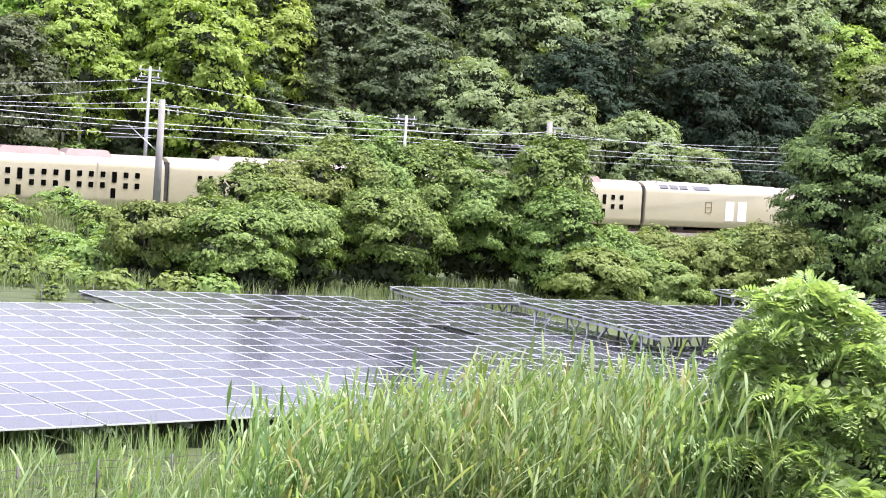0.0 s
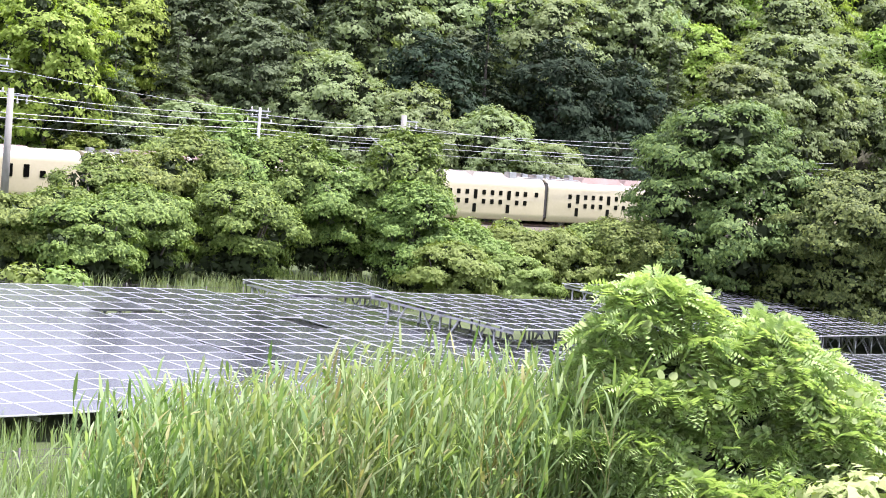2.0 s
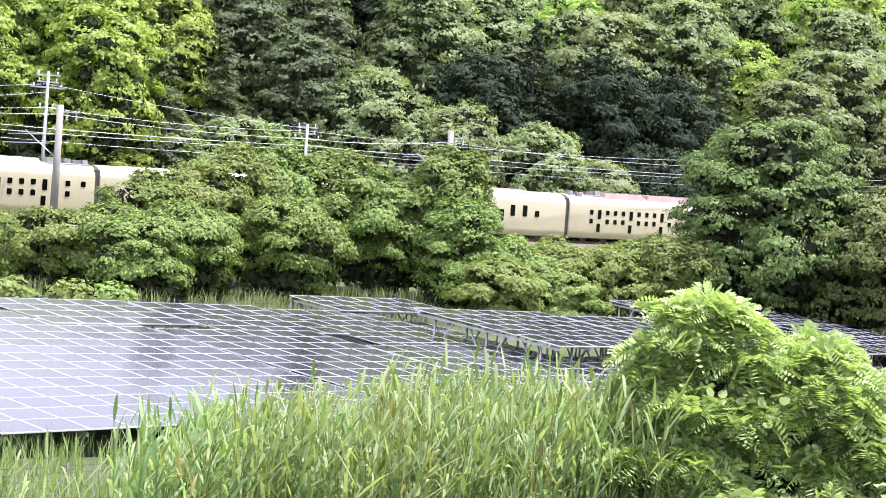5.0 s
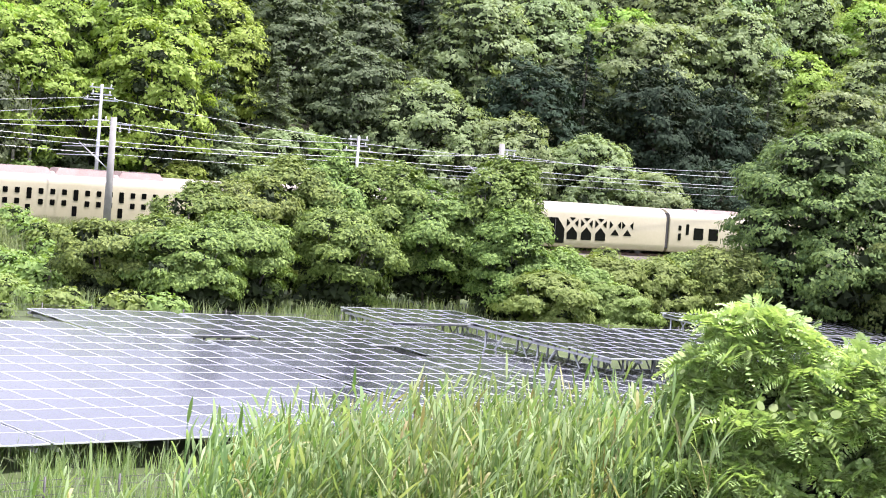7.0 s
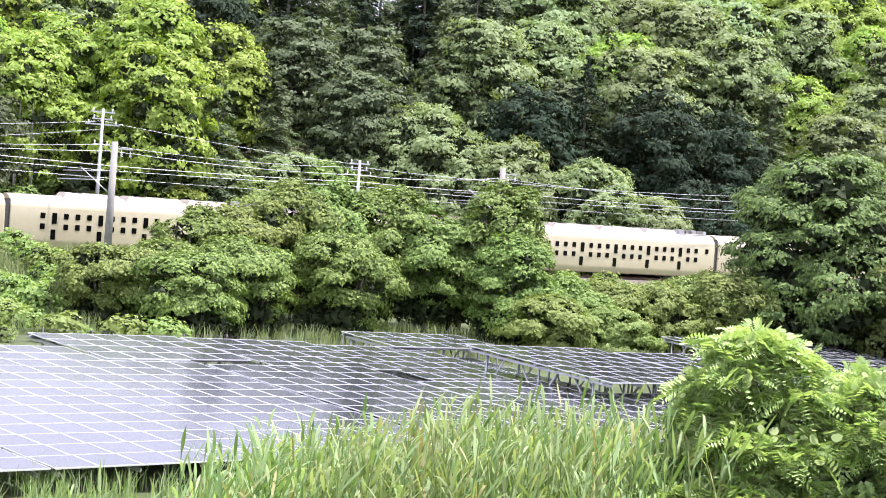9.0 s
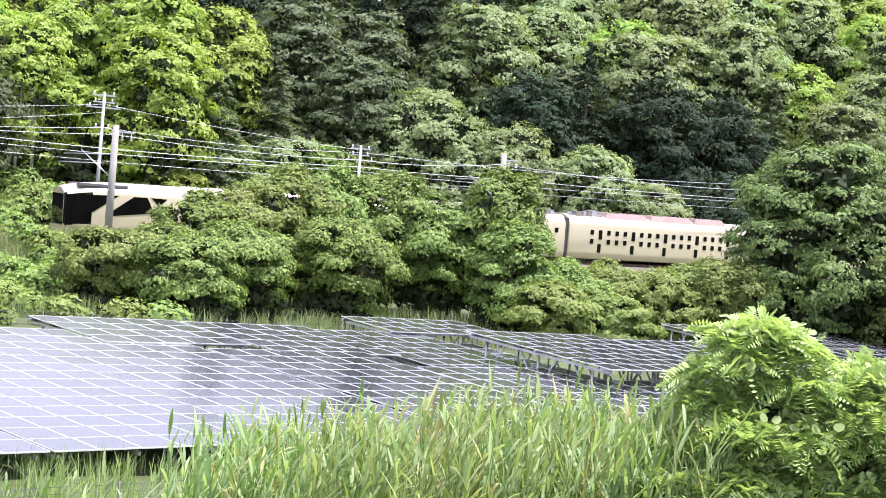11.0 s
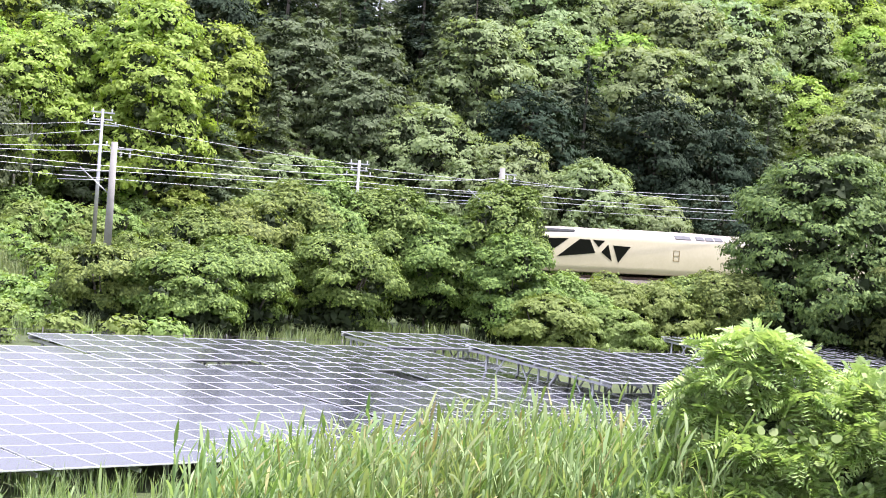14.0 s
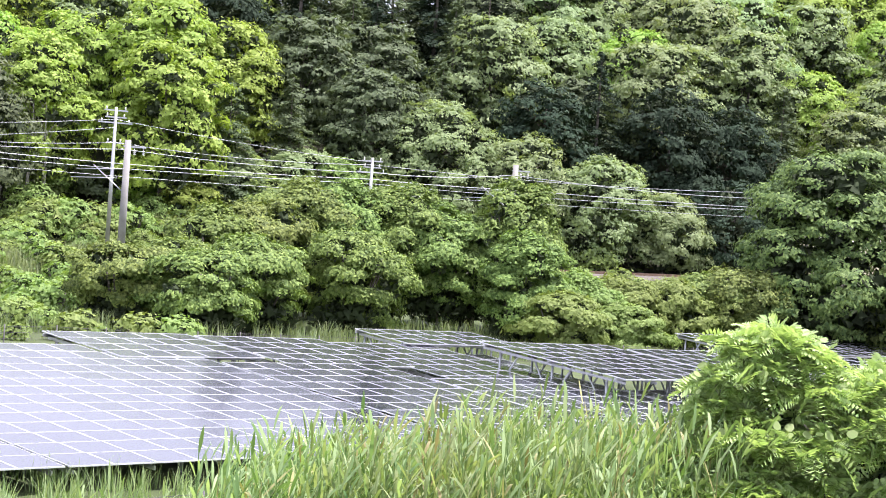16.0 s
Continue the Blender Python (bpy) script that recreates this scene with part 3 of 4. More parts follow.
def solar_table(a, b, lift, cols, rows):
    """A table whose upper corner nearest the start of a stands at (a, b), lifted above the field's plane of panels."""
    origin = FIELD + E1 * a - E2 * b + UP * lift
    M = Matrix(((E1.x, -E2.x, UP.x, origin.x), (E1.y, -E2.y, UP.y, origin.y), (E1.z, -E2.z, UP.z, origin.z), (0, 0, 0, 1)))
    M = M @ pose(0, 0, 0, random.gauss(0, 0.12), random.gauss(0, 0.12), 0)
    table = tagged(new("solar_table"), "dark solar panels in rows on a tilted galvanised steel frame", "solar array", group="solar tables in the field")
    table.matrix_world = M
    for c in range(cols):
        for r in range(rows):
            ob = new("solar_panel", panel_mesh())
            ob.parent = table
            ob.matrix_basis = pose((c + 0.5) * MW, -(r + 0.5) * MH, 0, random.gauss(1.1, 0.14), random.gauss(0, 0.12), 0)
    W, L = cols * MW, rows * MH
    inv = M.inverted()
    for k in range(max(2, rows // 3 + 1)):
        yy = -L * (0.06 + 0.88 * k / max(1, rows // 3))
        part("purlin", box(bmesh.new(), -0.12, W + 0.05, yy - 0.035, yy + 0.035, -0.12, -0.015), STEEL, table)
    n = max(2, round(W / 2.4) + 1)
    for i in range(n):
        x = 0.25 + (W - 0.5) * i / (n - 1)
        part("rafter", box(bmesh.new(), x - 0.03, x + 0.03, -L + 0.15, -0.1, -0.22, -0.12), STEEL, table)
        for k in range(3):
            yy = -L * (0.14 + 0.36 * k)
            top = M @ Vector((x, yy, -0.2))
            foot = Vector((top.x, top.y, ground_z(top.x, top.y) - 0.1))
            part("post", tube(bmesh.new(), inv @ foot, inv @ top, 0.05, sides=6), STEEL, table)
            for dy in ((0.9,) if k < 2 else ()) + ((-0.9,) if k else ()):
                t2 = M @ Vector((x, yy - dy, -0.2))
                f2 = foot + Vector((0, 0, 0.25))
                part("brace", tube(bmesh.new(), inv @ f2, inv @ t2, 0.042, sides=6), STEEL, table)
    return table


# (a, b, lift, columns, rows)
TABLES = [(-17.2, 13.7, 0, 6, 13), (-9.1, 13.7, 0, 6, 13), (-0.95, 13.7, 0, 6, 13), (7.2, 13.7, 0, 6, 13), (15.35, 12.2, 0, 6, 12), (23.5, 9.6, 0, 7, 10), (33.2, 7.4, 0, 6, 11),
          (41.4, 6.2, 0, 6, 11), (49.6, 5.4, 0, 6, 10), (57.8, 3.2, 0, 6, 8), (66.0, 3.0, 0, 6, 8),
          (3.2, 14.9, 0, 6, 1), (11.6, 17.3, 0, 5, 4), (18.6, 17.2, 0, 5, 5), (25.4, 17.0, -0.1, 5, 7), (32.2, 17.0, -0.5, 3, 8), (30.5, 19.9, 0, 6, 3), (30.9, 13.4, 0.75, 7, 7),
          (40.6, 12.5, 0.75, 7, 7), (50.3, 12.0, 0.7, 7, 7), (55.0, 19.0, 0.5, 6, 4), (63.1, 19.0, 0.5, 6, 5), (71.2, 19.0, 0.45, 6, 5), (60.0, 12.4, 0.6, 7, 7), (69.7, 12.0, 0.5, 7, 7),
          (79.4, 16.0, 0.4, 7, 6), (79.4, 9.0, 0.2, 7, 6)]
for row in TABLES:
    solar_table(*row)


# ---- trees and bushes ----
def trunk_mesh(bm, rng, height, r0, lean=0.05, limbs=5, spread=2.5):
    pts = [Vector((0, 0, -0.4))]
    for i in range(1, 5):
        pts.append(Vector((rng.normal() * lean * height * i / 4, rng.normal() * lean * height * i / 4, height * i / 4)))
    for i in range(4):
        tube(bm, pts[i], pts[i + 1], r0 * (1 - 0.2 * i), r0 * (1 - 0.2 * (i + 1)), 7)
    for i in range(limbs):
        a, t = rng.uniform(0, 6.28), rng.uniform(0.35, 0.9)
        p = pts[1].lerp(pts[4], t)
        q = p + Vector((math.cos(a) * spread * rng.uniform(0.6, 1.1), math.sin(a) * spread * rng.uniform(0.6, 1.1), spread * rng.uniform(0.2, 0.8)))
        tube(bm, p, q, r0 * 0.4, r0 * 0.12, 5)
    return bm


def broadleaf(name, seed, height, width, leaves, leaf_size, material, bark=None, base=0.3, lobes=18, up=0.3, inner=0.6, flat=0.62):
    rng = np.random.default_rng(seed)
    tree = new(name)
    part("trunk", trunk_mesh(bmesh.new(), rng, height * 0.8, height * 0.014 + 0.05, 0.03, 7, width * 0.3), bark or BARK, tree)
    lb = []
    for i in range(lobes):
        t = (i + 0.5) / lobes
        a = i * 2.4 + rng.uniform(-0.4, 0.4)
        zz = base + (1 - base) * (0.08 + 0.83 * t)
        rad = width * 0.5 * math.sin(math.pi * (0.22 + 0.70 * t)) ** 0.7 * rng.uniform(0.5, 0.88)
        s = width * rng.uniform(0.13, 0.21) * (1.1 - 0.25 * t)
        lb.append((math.cos(a) * rad, math.sin(a) * rad, zz * height, s * 1.15, s * 1.15, s * flat * rng.uniform(0.8, 1.25)))
    lb.append((0, 0, height * (base + (1 - base) * 0.5), width * 0.26, width * 0.26, height * (1 - base) * 0.36))
    v, f = lobes_to_leaves(rng, lb, leaves, leaf_size, up)
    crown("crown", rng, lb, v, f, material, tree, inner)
    return tree


def conifer(name, seed, height, width, leaves, material):
    """Tiers of drooping sprays round a straight trunk."""
    rng = np.random.default_rng(seed)
    tree = new(name)
    part("trunk", tube(bmesh.new(), (0, 0, -0.4), (0, 0, height * 0.97), height * 0.016 + 0.04, 0.03, 7), BARK, tree)
    n_br = int(height * 9)
    cs, ns = [], []
    for i in range(n_br):
        t = (i + rng.uniform()) / n_br
        zz = height * (0.12 + 0.87 * t)
        reach = width * 0.5 * (1 - t) ** 0.75 * rng.uniform(0.7, 1.15) + 0.25
        a = rng.uniform(0, 6.283)
        m = max(4, int(leaves / n_br * (1.6 - 1.2 * t)))
        s = rng.uniform(0.1, 1.0, m) ** 0.7
        wide = 0.22 * reach * (1 - s * 0.6)
        off = rng.normal(size=m) * wide
        x = math.cos(a) * s * reach - math.sin(a) * off
        y = math.sin(a) * s * reach + math.cos(a) * off
        z = zz + 0.10 * reach * s - 0.32 * reach * s ** 2 + rng.normal(size=m) * 0.07
        cs.append(np.stack([x, y, z], 1))
        ns.append(np.stack([0.35 * math.cos(a) + rng.normal(size=m) * 0.3, 0.35 * math.sin(a) + rng.normal(size=m) * 0.3, np.ones(m)], 1))
    v, f = leaf_cloud(rng, np.concatenate(cs), np.concatenate(ns), 0.33, 0.45)
    lb = [(0, 0, height * (0.14 + 0.1 * k), width * 0.26 * (1 - k / 9.0), width * 0.26 * (1 - k / 9.0), height * 0.06) for k in range(8)]
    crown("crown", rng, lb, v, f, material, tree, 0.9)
    return tree


def bush(name, seed, width, depth, height, leaves, leaf_size, material, lobes=15, foot=0.12):
    rng = np.random.default_rng(seed)
    ob = new(name)
    bm = bmesh.new()
    for i in range(5):
        a = rng.uniform(0, 6.28)
        tube(bm, (math.cos(a) * 0.3, math.sin(a) * 0.3, -0.3), (math.cos(a) * width * 0.3, math.sin(a) * depth * 0.3, height * 0.7), 0.09, 0.03, 6)
    part("branching_stem", bm, BARK, ob)
    lb = []
    for i in range(lobes):
        t = (i + 0.5) / lobes
        a = i * 2.4 + rng.uniform(-0.5, 0.5)
        rad = min(1.0, 0.55 + 1.1 * t) * (1 - t ** 2.4) ** 0.5 * rng.uniform(0.6, 0.92)
        s = rng.uniform(0.26, 0.44)
        lb.append((math.cos(a) * rad * width * 0.5, math.sin(a) * rad * depth * 0.5, height * (foot + (0.84 - foot) * t), width * s * 0.58, depth * s * 0.58, height * s * rng.uniform(0.26, 0.40)))
    lb.append((0, 0, height * 0.42, width * 0.28, depth * 0.28, height * 0.42))
    v, f = lobes_to_leaves(rng, lb, leaves, leaf_size, 0.3)
    # extra near-black leaves low in tall bushes, coloured as the shade below
    under = [(math.cos(k * 1.26) * width * 0.2, math.sin(k * 1.26) * depth * 0.2, height * (0.16 + 0.04 * (k % 3)), width * 0.3, depth * 0.3, height * 0.22) for k in range(5 if foot > 0.2 else 0)]
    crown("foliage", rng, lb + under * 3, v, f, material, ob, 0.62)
    return ob


def place(ob, x, y, turn=0.0, size=1.0, sink=0.0):
    ob.matrix_world = pose(x, y, ground_z(x, y) - sink, 0, 0, turn) @ Matrix.Scale(size, 4)
    return ob


def copies(kind, spots, label, category, group):
    """The first spot takes the built thing, the others copies of it: (x, y, turn, size)."""
    tagged(kind, label, category, group)
    for i, (x, y, turn, size) in enumerate(spots):
        m = pose(x, y, ground_z(x, y) - 0.15, 0, 0, turn) @ Matrix.Scale(size, 4)
        if i == 0:
            kind.matrix_world = m
        else:
            copy_thing(kind, m)


# thicket before the railway: (x, y, height of its top, width)
THICKET = [(-16.3, 89, 3.9, 5.0), (-14.2, 93, 4.2, 5.0), (-13.0, 98, 5.7, 5.0), (-10.8, 101, 6.4, 5.5), (-8.6, 105, 7.3, 5.5), (-6.0, 106, 7.4, 5.5), (-3.4, 107, 7.8, 5.5), (-0.8, 107, 6.5, 4.6),
           (1.5, 108, 6.3, 4.4), (3.3, 108, 8.5, 4.6), (4.5, 108, 7.6, 3.2), (-12.5, 88, 3.9, 5.5), (-10.2, 93, 4.6, 5.5), (-5.6, 98, 5.2, 5.5), (3.9, 102, 5.3, 4.5),
           (7.3, 104, 3.5, 4.0), (10.0, 107, 3.3, 4.5), (12.8, 108, 3.5, 4.5), (15.4, 110, 3.7, 4.5), (6.2, 99, 2.6, 4.5), (9.5, 102, 2.2, 4.5), (17.6, 110, 4.2, 5.0), (-9.3, 104, 6.2, 4.2)]
for i, (x, y, top, w) in enumerate(THICKET):
    h = (top - ground_z(x, y)) * 1.12
    b = bush("thicket_bush", 40 + i, w * 1.15, w, h, 23000, 0.19, LEAF_BUSH if i not in (15, 16, 17, 19, 20) else LEAF_WEED, foot=0.22 if h > 4 else 0.12)
    tagged(b, "dense dark-green bush overgrown with leafy vines" if h > 4 else "low leafy green bush below the railway", "bush", "thicket before the railway")
    place(b, x, y, 0)

big = broadleaf("tree", 7, 14.2, 11.8, 60000, 0.25, LEAF_SPREAD, base=0.06, lobes=66, flat=0.45)
tagged(place(big, 23.6, 113), "tall spreading dark-green broadleaf tree beside the track", "tree")
big2 = broadleaf("tree", 8, 10.6, 11, 45000, 0.25, LEAF_SPREAD, base=0.04, lobes=54, flat=0.5)
tagged(place(big2, 31.0, 110), "broad dark-green tree beside the solar field", "tree")

# trees and shrubs close behind the track: (x, y, height of the top, width, leaves)
BEHIND = [(-2.0, 150, 14.9, 10.5, "pale"), (4.9, 150, 13.0, 9, "pale"), (12.0, 151, 11.2, 9.0, "pale"), (17.4, 152, 9.0, 7, "pale"), (-31.8, 139, 9.8, 6, "lime"), (-28.0, 138, 8.2, 5, "dull"),
          (-21.4, 140, 7.8, 6, "bush"), (-17.2, 142, 9.7, 6, "pale"), (-13.0, 144, 10.8, 6.5, "pale"), (-9.6, 145, 10.3, 6, "bush"), (-24.5, 138, 7.4, 4.5, "lime"), (-15.3, 141, 8.6, 5, "bush"),
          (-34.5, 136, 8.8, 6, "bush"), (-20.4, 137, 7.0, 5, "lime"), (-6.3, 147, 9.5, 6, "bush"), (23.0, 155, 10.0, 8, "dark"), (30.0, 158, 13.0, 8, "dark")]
# "dark" trees carry the deep shade behind the track in their leaf colour
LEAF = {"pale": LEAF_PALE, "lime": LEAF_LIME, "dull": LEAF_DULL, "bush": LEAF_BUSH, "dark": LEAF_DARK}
WORD = {"pale": "pale green", "lime": "bright yellow-green", "dull": "dull green", "bush": "deep green", "dark": "shade-coloured dark"}
for i, (x, y, top, w, leaf) in enumerate(BEHIND):
    x, y, top, w = x * 1.06, y * 1.06, 8 + (top - 8) * 1.06, w * 1.06
    h = top - ground_z(x, y)
    if h > 7:
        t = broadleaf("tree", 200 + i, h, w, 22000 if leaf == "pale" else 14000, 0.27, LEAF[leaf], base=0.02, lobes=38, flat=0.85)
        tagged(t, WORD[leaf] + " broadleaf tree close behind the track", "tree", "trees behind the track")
    else:
        t = bush("shrub", 200 + i, w, w, h, 10000, 0.26, LEAF[leaf])
        tagged(t, WORD[leaf] + " shrub close behind the track", "bush", "shrubs behind the track")
    place(t, x, y)

# shrubs on the far edge of the track
edge = bush("shrub", 260, 4.2, 3.6, 3.2, 2500, 0.29, LEAF_WEED)
rng = np.random.default_rng(21)
esp = []
for k in range(26):
    p = plan(14 + k * 4.2 + rng.uniform(-1, 1), 128.3 + rng.uniform(0, 1.5))
    esp.append((p.x, p.y, rng.uniform(0, 360), rng.uniform(0.7, 1.15)))
for k in range(34):
    p = plan(rng.uniform(8, 66), rng.uniform(131, 142))
    esp.append((p.x, p.y, rng.uniform(0, 360), rng.uniform(1.0, 1.6)))
for k in range(16):
    p = plan(rng.uniform(12, 48), rng.uniform(127.6, 131.5))
    esp.append((p.x, p.y, rng.uniform(0, 360), rng.uniform(0.8, 1.2)))
esp += [(-29.4, 137.0, 10, 1.6), (-27.3, 138.0, 80, 1.5), (-25.4, 139.0, 150, 1.5), (-31.2, 136.0, 200, 1.5)]
esp = [q for q in esp if q[0] / q[1] < 0.105]
copies(edge, esp, "bright green shrub beyond the railway track", "bush", "shrubs behind the track")

# hillside forest
kinds = [
    (broadleaf("forest_tree", 11, 12, 8.5, 11500, 0.32, LEAF_LIME, base=0.15, lobes=34), "sunlit yellow-green broadleaf tree on the hillside"),
    (broadleaf("forest_tree", 12, 13, 9.0, 11500, 0.32, LEAF_DULL, base=0.15, lobes=36, flat=0.5), "dull green broadleaf tree on the hillside"),
    (broadleaf("forest_tree", 13, 13, 9.5, 11500, 0.32, LEAF_PALE, base=0.15, lobes=36), "pale grey-green broadleaf tree on the hillside"),
    (conifer("forest_tree", 14, 15, 7.5, 11000, LEAF_DARK), "dark conifer with drooping tiers on the hillside"),
    (conifer("forest_tree", 15, 13, 8.5, 11500, LEAF_DULL), "green layered conifer on the hillside"),
    # broadleaf tree with the wood's shade put into its leaf colour
    (broadleaf("forest_tree", 16, 12, 8.0, 9500, 0.32, LEAF_DARK, base=0.18, lobes=28), "shade-coloured dark broadleaf tree on the hillside"),
]


def stand(a, e, rng):
    """The kind of tree that grows at the bearing a where the crowns reach the slope e above the eye."""
    if a < -0.165:
        w = (0.82, 0.08, 0.1, 0.0, 0.0, 0.0) if e > 0.02 else (0.25, 0.15, 0.05, 0.3, 0.15, 0.1)
    elif a < -0.10:
        w = (0.22, 0.15, 0, 0.25, 0.33, 0.05) if e > 0.04 else (0.08, 0.2, 0, 0.4, 0.22, 0.1)
    elif a < -0.045:
        w = (0, 0.55, 0.1, 0.1, 0.25, 0) if e < 0.055 else (0, 0.35, 0.1, 0.4, 0.1, 0.05)
    elif a < 0.01:
        w = (0, 0.2, 0.05, 0.3, 0.45, 0)
    elif a < 0.15 and e < 0.05:
        # shaded gap: its darkness is put in through the dark-leaved kinds
        w = (0, 0.05, 0.0, 0.45, 0.05, 0.45)
    elif a > 0.20 and e > 0.04:
        w = (0.65, 0.1, 0.25, 0, 0, 0)
    else:
        w = (0.12, 0.06, 0.78, 0.02, 0.02, 0.0)
    return rng.choice(6, p=np.array(w) / sum(w))


spots = [[] for _ in kinds]
rng = np.random.default_rng(5)
for row in range(6):
    for col in range(34):
        u = -30 + col * 7.4 + (row % 2) * 3.7 + rng.uniform(-1.6, 1.6)
        vv = 140 + row * 9.2 + rng.uniform(-2.2, 2.2)
        p = plan(u, vv)
        a = p.x / p.y
        if not -0.29 < a < 0.34:
            continue
        size = rng.uniform(0.8, 1.2) if row < 2 else (rng.uniform(0.95, 1.25) if row < 4 else rng.uniform(0.96, 1.16))
        k = stand(a, (ground_z(p.x, p.y) + 7 * size - EYE) / p.y, rng)
        spots[k].append((p.x, p.y, rng.uniform(0, 360), size))
for k, x, y, size in ((4, -8.6, 192, 1.3), (3, -3.0, 194, 1.2), (4, -15.0, 190, 1.25)):
    spots[k].append((x, y, 40 * k, size))
for (ob, label), sp in zip(kinds, spots):
    copies(ob, sp, label, "tree", "hillside forest")

# weeds on the slope below the railway
weed = bush("weed_clump", 301, 2.4, 2.2, 1.5, 950, 0.22, LEAF_WEED, lobes=9)
wsp = []
rng = np.random.default_rng(9)
for i in range(110):
    u, v = rng.uniform(2, 36), rng.uniform(86, 118)
    p = plan(u, v)
    if -0.29 < p.x / p.y < -0.135:
        wsp.append((p.x, p.y, rng.uniform(0, 360), rng.uniform(0.7, 1.35)))
for i in range(60):
    p = plan(rng.uniform(4, 34), rng.uniform(74, 90))
    if -0.29 < p.x / p.y < -0.1:
        wsp.append((p.x, p.y, rng.uniform(0, 360), rng.uniform(0.5, 0.95)))
for i in range(50):
    u, v = rng.uniform(58, 110), rng.uniform(86, 116)
    p = plan(u, v)
    if 0.05 < p.x / p.y < 0.3:
        wsp.append((p.x, p.y, rng.uniform(0, 360), rng.uniform(0.6, 1.0)))
copies(weed, wsp, "bright green clump of leafy weeds", "weeds", "weeds below the railway")


# ---- grass ----
def grass(name, spots, height, width, seed, material, label, lean=0.25, blades=7):
    """Tufts of bent blades at the given spots, one object."""
    rng = np.random.default_rng(seed)
    n = len(spots) * blades
    root = np.repeat(np.array([(x, y, ground_z(x, y)) for x, y in spots]), blades, 0) + np.c_[rng.normal(size=(n, 2)) * height * 0.12, np.zeros(n)]
    h = (height * rng.uniform(0.55, 1.1, n))[:, None]
    way = np.c_[rng.normal(size=(n, 2)) + np.array([0.4, 0]), np.zeros(n)]
    side = np.c_[-way[:, 1], way[:, 0], np.zeros(n)]
    side /= np.linalg.norm(side, axis=1, keepdims=True)
    w = width * rng.uniform(0.6, 1.2, n)[:, None]
    up = np.array([0, 0, 1.0])
    p0, p1, p2 = root, root + up * h * 0.55 + way * h * lean * 0.35, root + up * h * 0.95 + way * h * lean
    v = np.stack([p0 - side * w, p0 + side * w, p1 + side * w * 0.8, p1 - side * w * 0.8, p2 + side * w * 0.1, p2 - side * w * 0.1], 1).reshape(-1, 3)
    k = np.arange(n)[:, None] * 6
    f = np.concatenate([k + np.array([0, 1, 2, 3]), k + np.array([3, 2, 4, 5])])
    return tagged(quads(name, v, f, material), label, "grass", kind="stuff")


rng = np.random.default_rng(31)
sp = []
while len(sp) < 1500:
    p = plan(rng.uniform(8, 100), rng.uniform(78, 92))
    if abs(p.x / p.y) < 0.3:
        sp.append((p.x, p.y))
grass("verge_grass", sp, 1.1, 0.022, 41, LEAF_GRASS, "tall pale grass along the edge of the thicket")
sp = []
while len(sp) < 700:
    p = plan(rng.uniform(10, 40), rng.uniform(108, 118))
    if -0.29 < p.x / p.y < -0.13:
        sp.append((p.x, p.y))
grass("slope_grass", sp, 1.5, 0.025, 42, LEAF_GRASS, "tall pale grass on the slope below the railway")
sp = [(x, y) for x, y in zip(rng.uniform(-14, 18, 4200), rng.uniform(20, 44, 4200)) if abs(x / y) < 0.3]
grass("bank_grass", sp, 0.8, 0.014, 43, LEAF_REED, "short bright grass at the foot of the bank", blades=9)
sp = [(x, y) for x, y in zip(rng.uniform(-4.6, 4.6, 2600), rng.uniform(9, 20, 2600)) if abs(x / y) < 0.3]
grass("bank_weeds", sp, 0.6, 0.009, 44, LEAF_REED, "short bright grass on the bank", blades=8)


# ---- poles and wires ----
def insulator(bm, top, drop=0.5):
    x, y, z = top
    tube(bm, (x, y, z), (x, y, z - drop), 0.02, sides=6)
    for i in range(3):
        zz = z - drop * (0.35 + 0.22 * i)
        tube(bm, (x, y, zz), (x, y, zz - 0.07), 0.05, 0.12, 8)


def concrete_pole(x, y, top, arm_z, bracket=True):
    z = ground_z(x, y)
    ob = tagged(new("utility_pole"), "grey concrete railway pole with a steel crossarm and insulators", "pole", "poles along the railway")
    ob.matrix_world = pose(x, y, z, 0, 0, TURN)
    part("shaft", tube(bmesh.new(), (0, 0, -0.3), (0, 0, top - z), 0.28, 0.21, 16), CONCRETE, ob)
    part("crossarm", box(bmesh.new(), -0.3, 1.3, -0.05, 0.05, arm_z - z - 0.05, arm_z - z + 0.05), STEEL, ob)
    for dx in (0.5, 1.15):
        bm = bmesh.new()
        insulator(bm, (dx, 0, arm_z - z - 0.05))
        part("insulator", bm, PORCELAIN, ob)
    if bracket:
        b = arm_z - z - 2.3
        bm = bmesh.new()
        tube(bm, (0, 0.1, b - 0.9), (-1.5, 2.4, b + 0.9), 0.04, sides=6)
        tube(bm, (0, 0.1, b + 0.75), (-2.6, 2.7, b + 0.55), 0.03, sides=6)
        tube(bm, (-0.4, 0.6, b + 0.1), (-2.9, 2.9, b - 0.05), 0.03, sides=6)
        part("catenary_bracket", bm, STEEL, ob)
    return ob


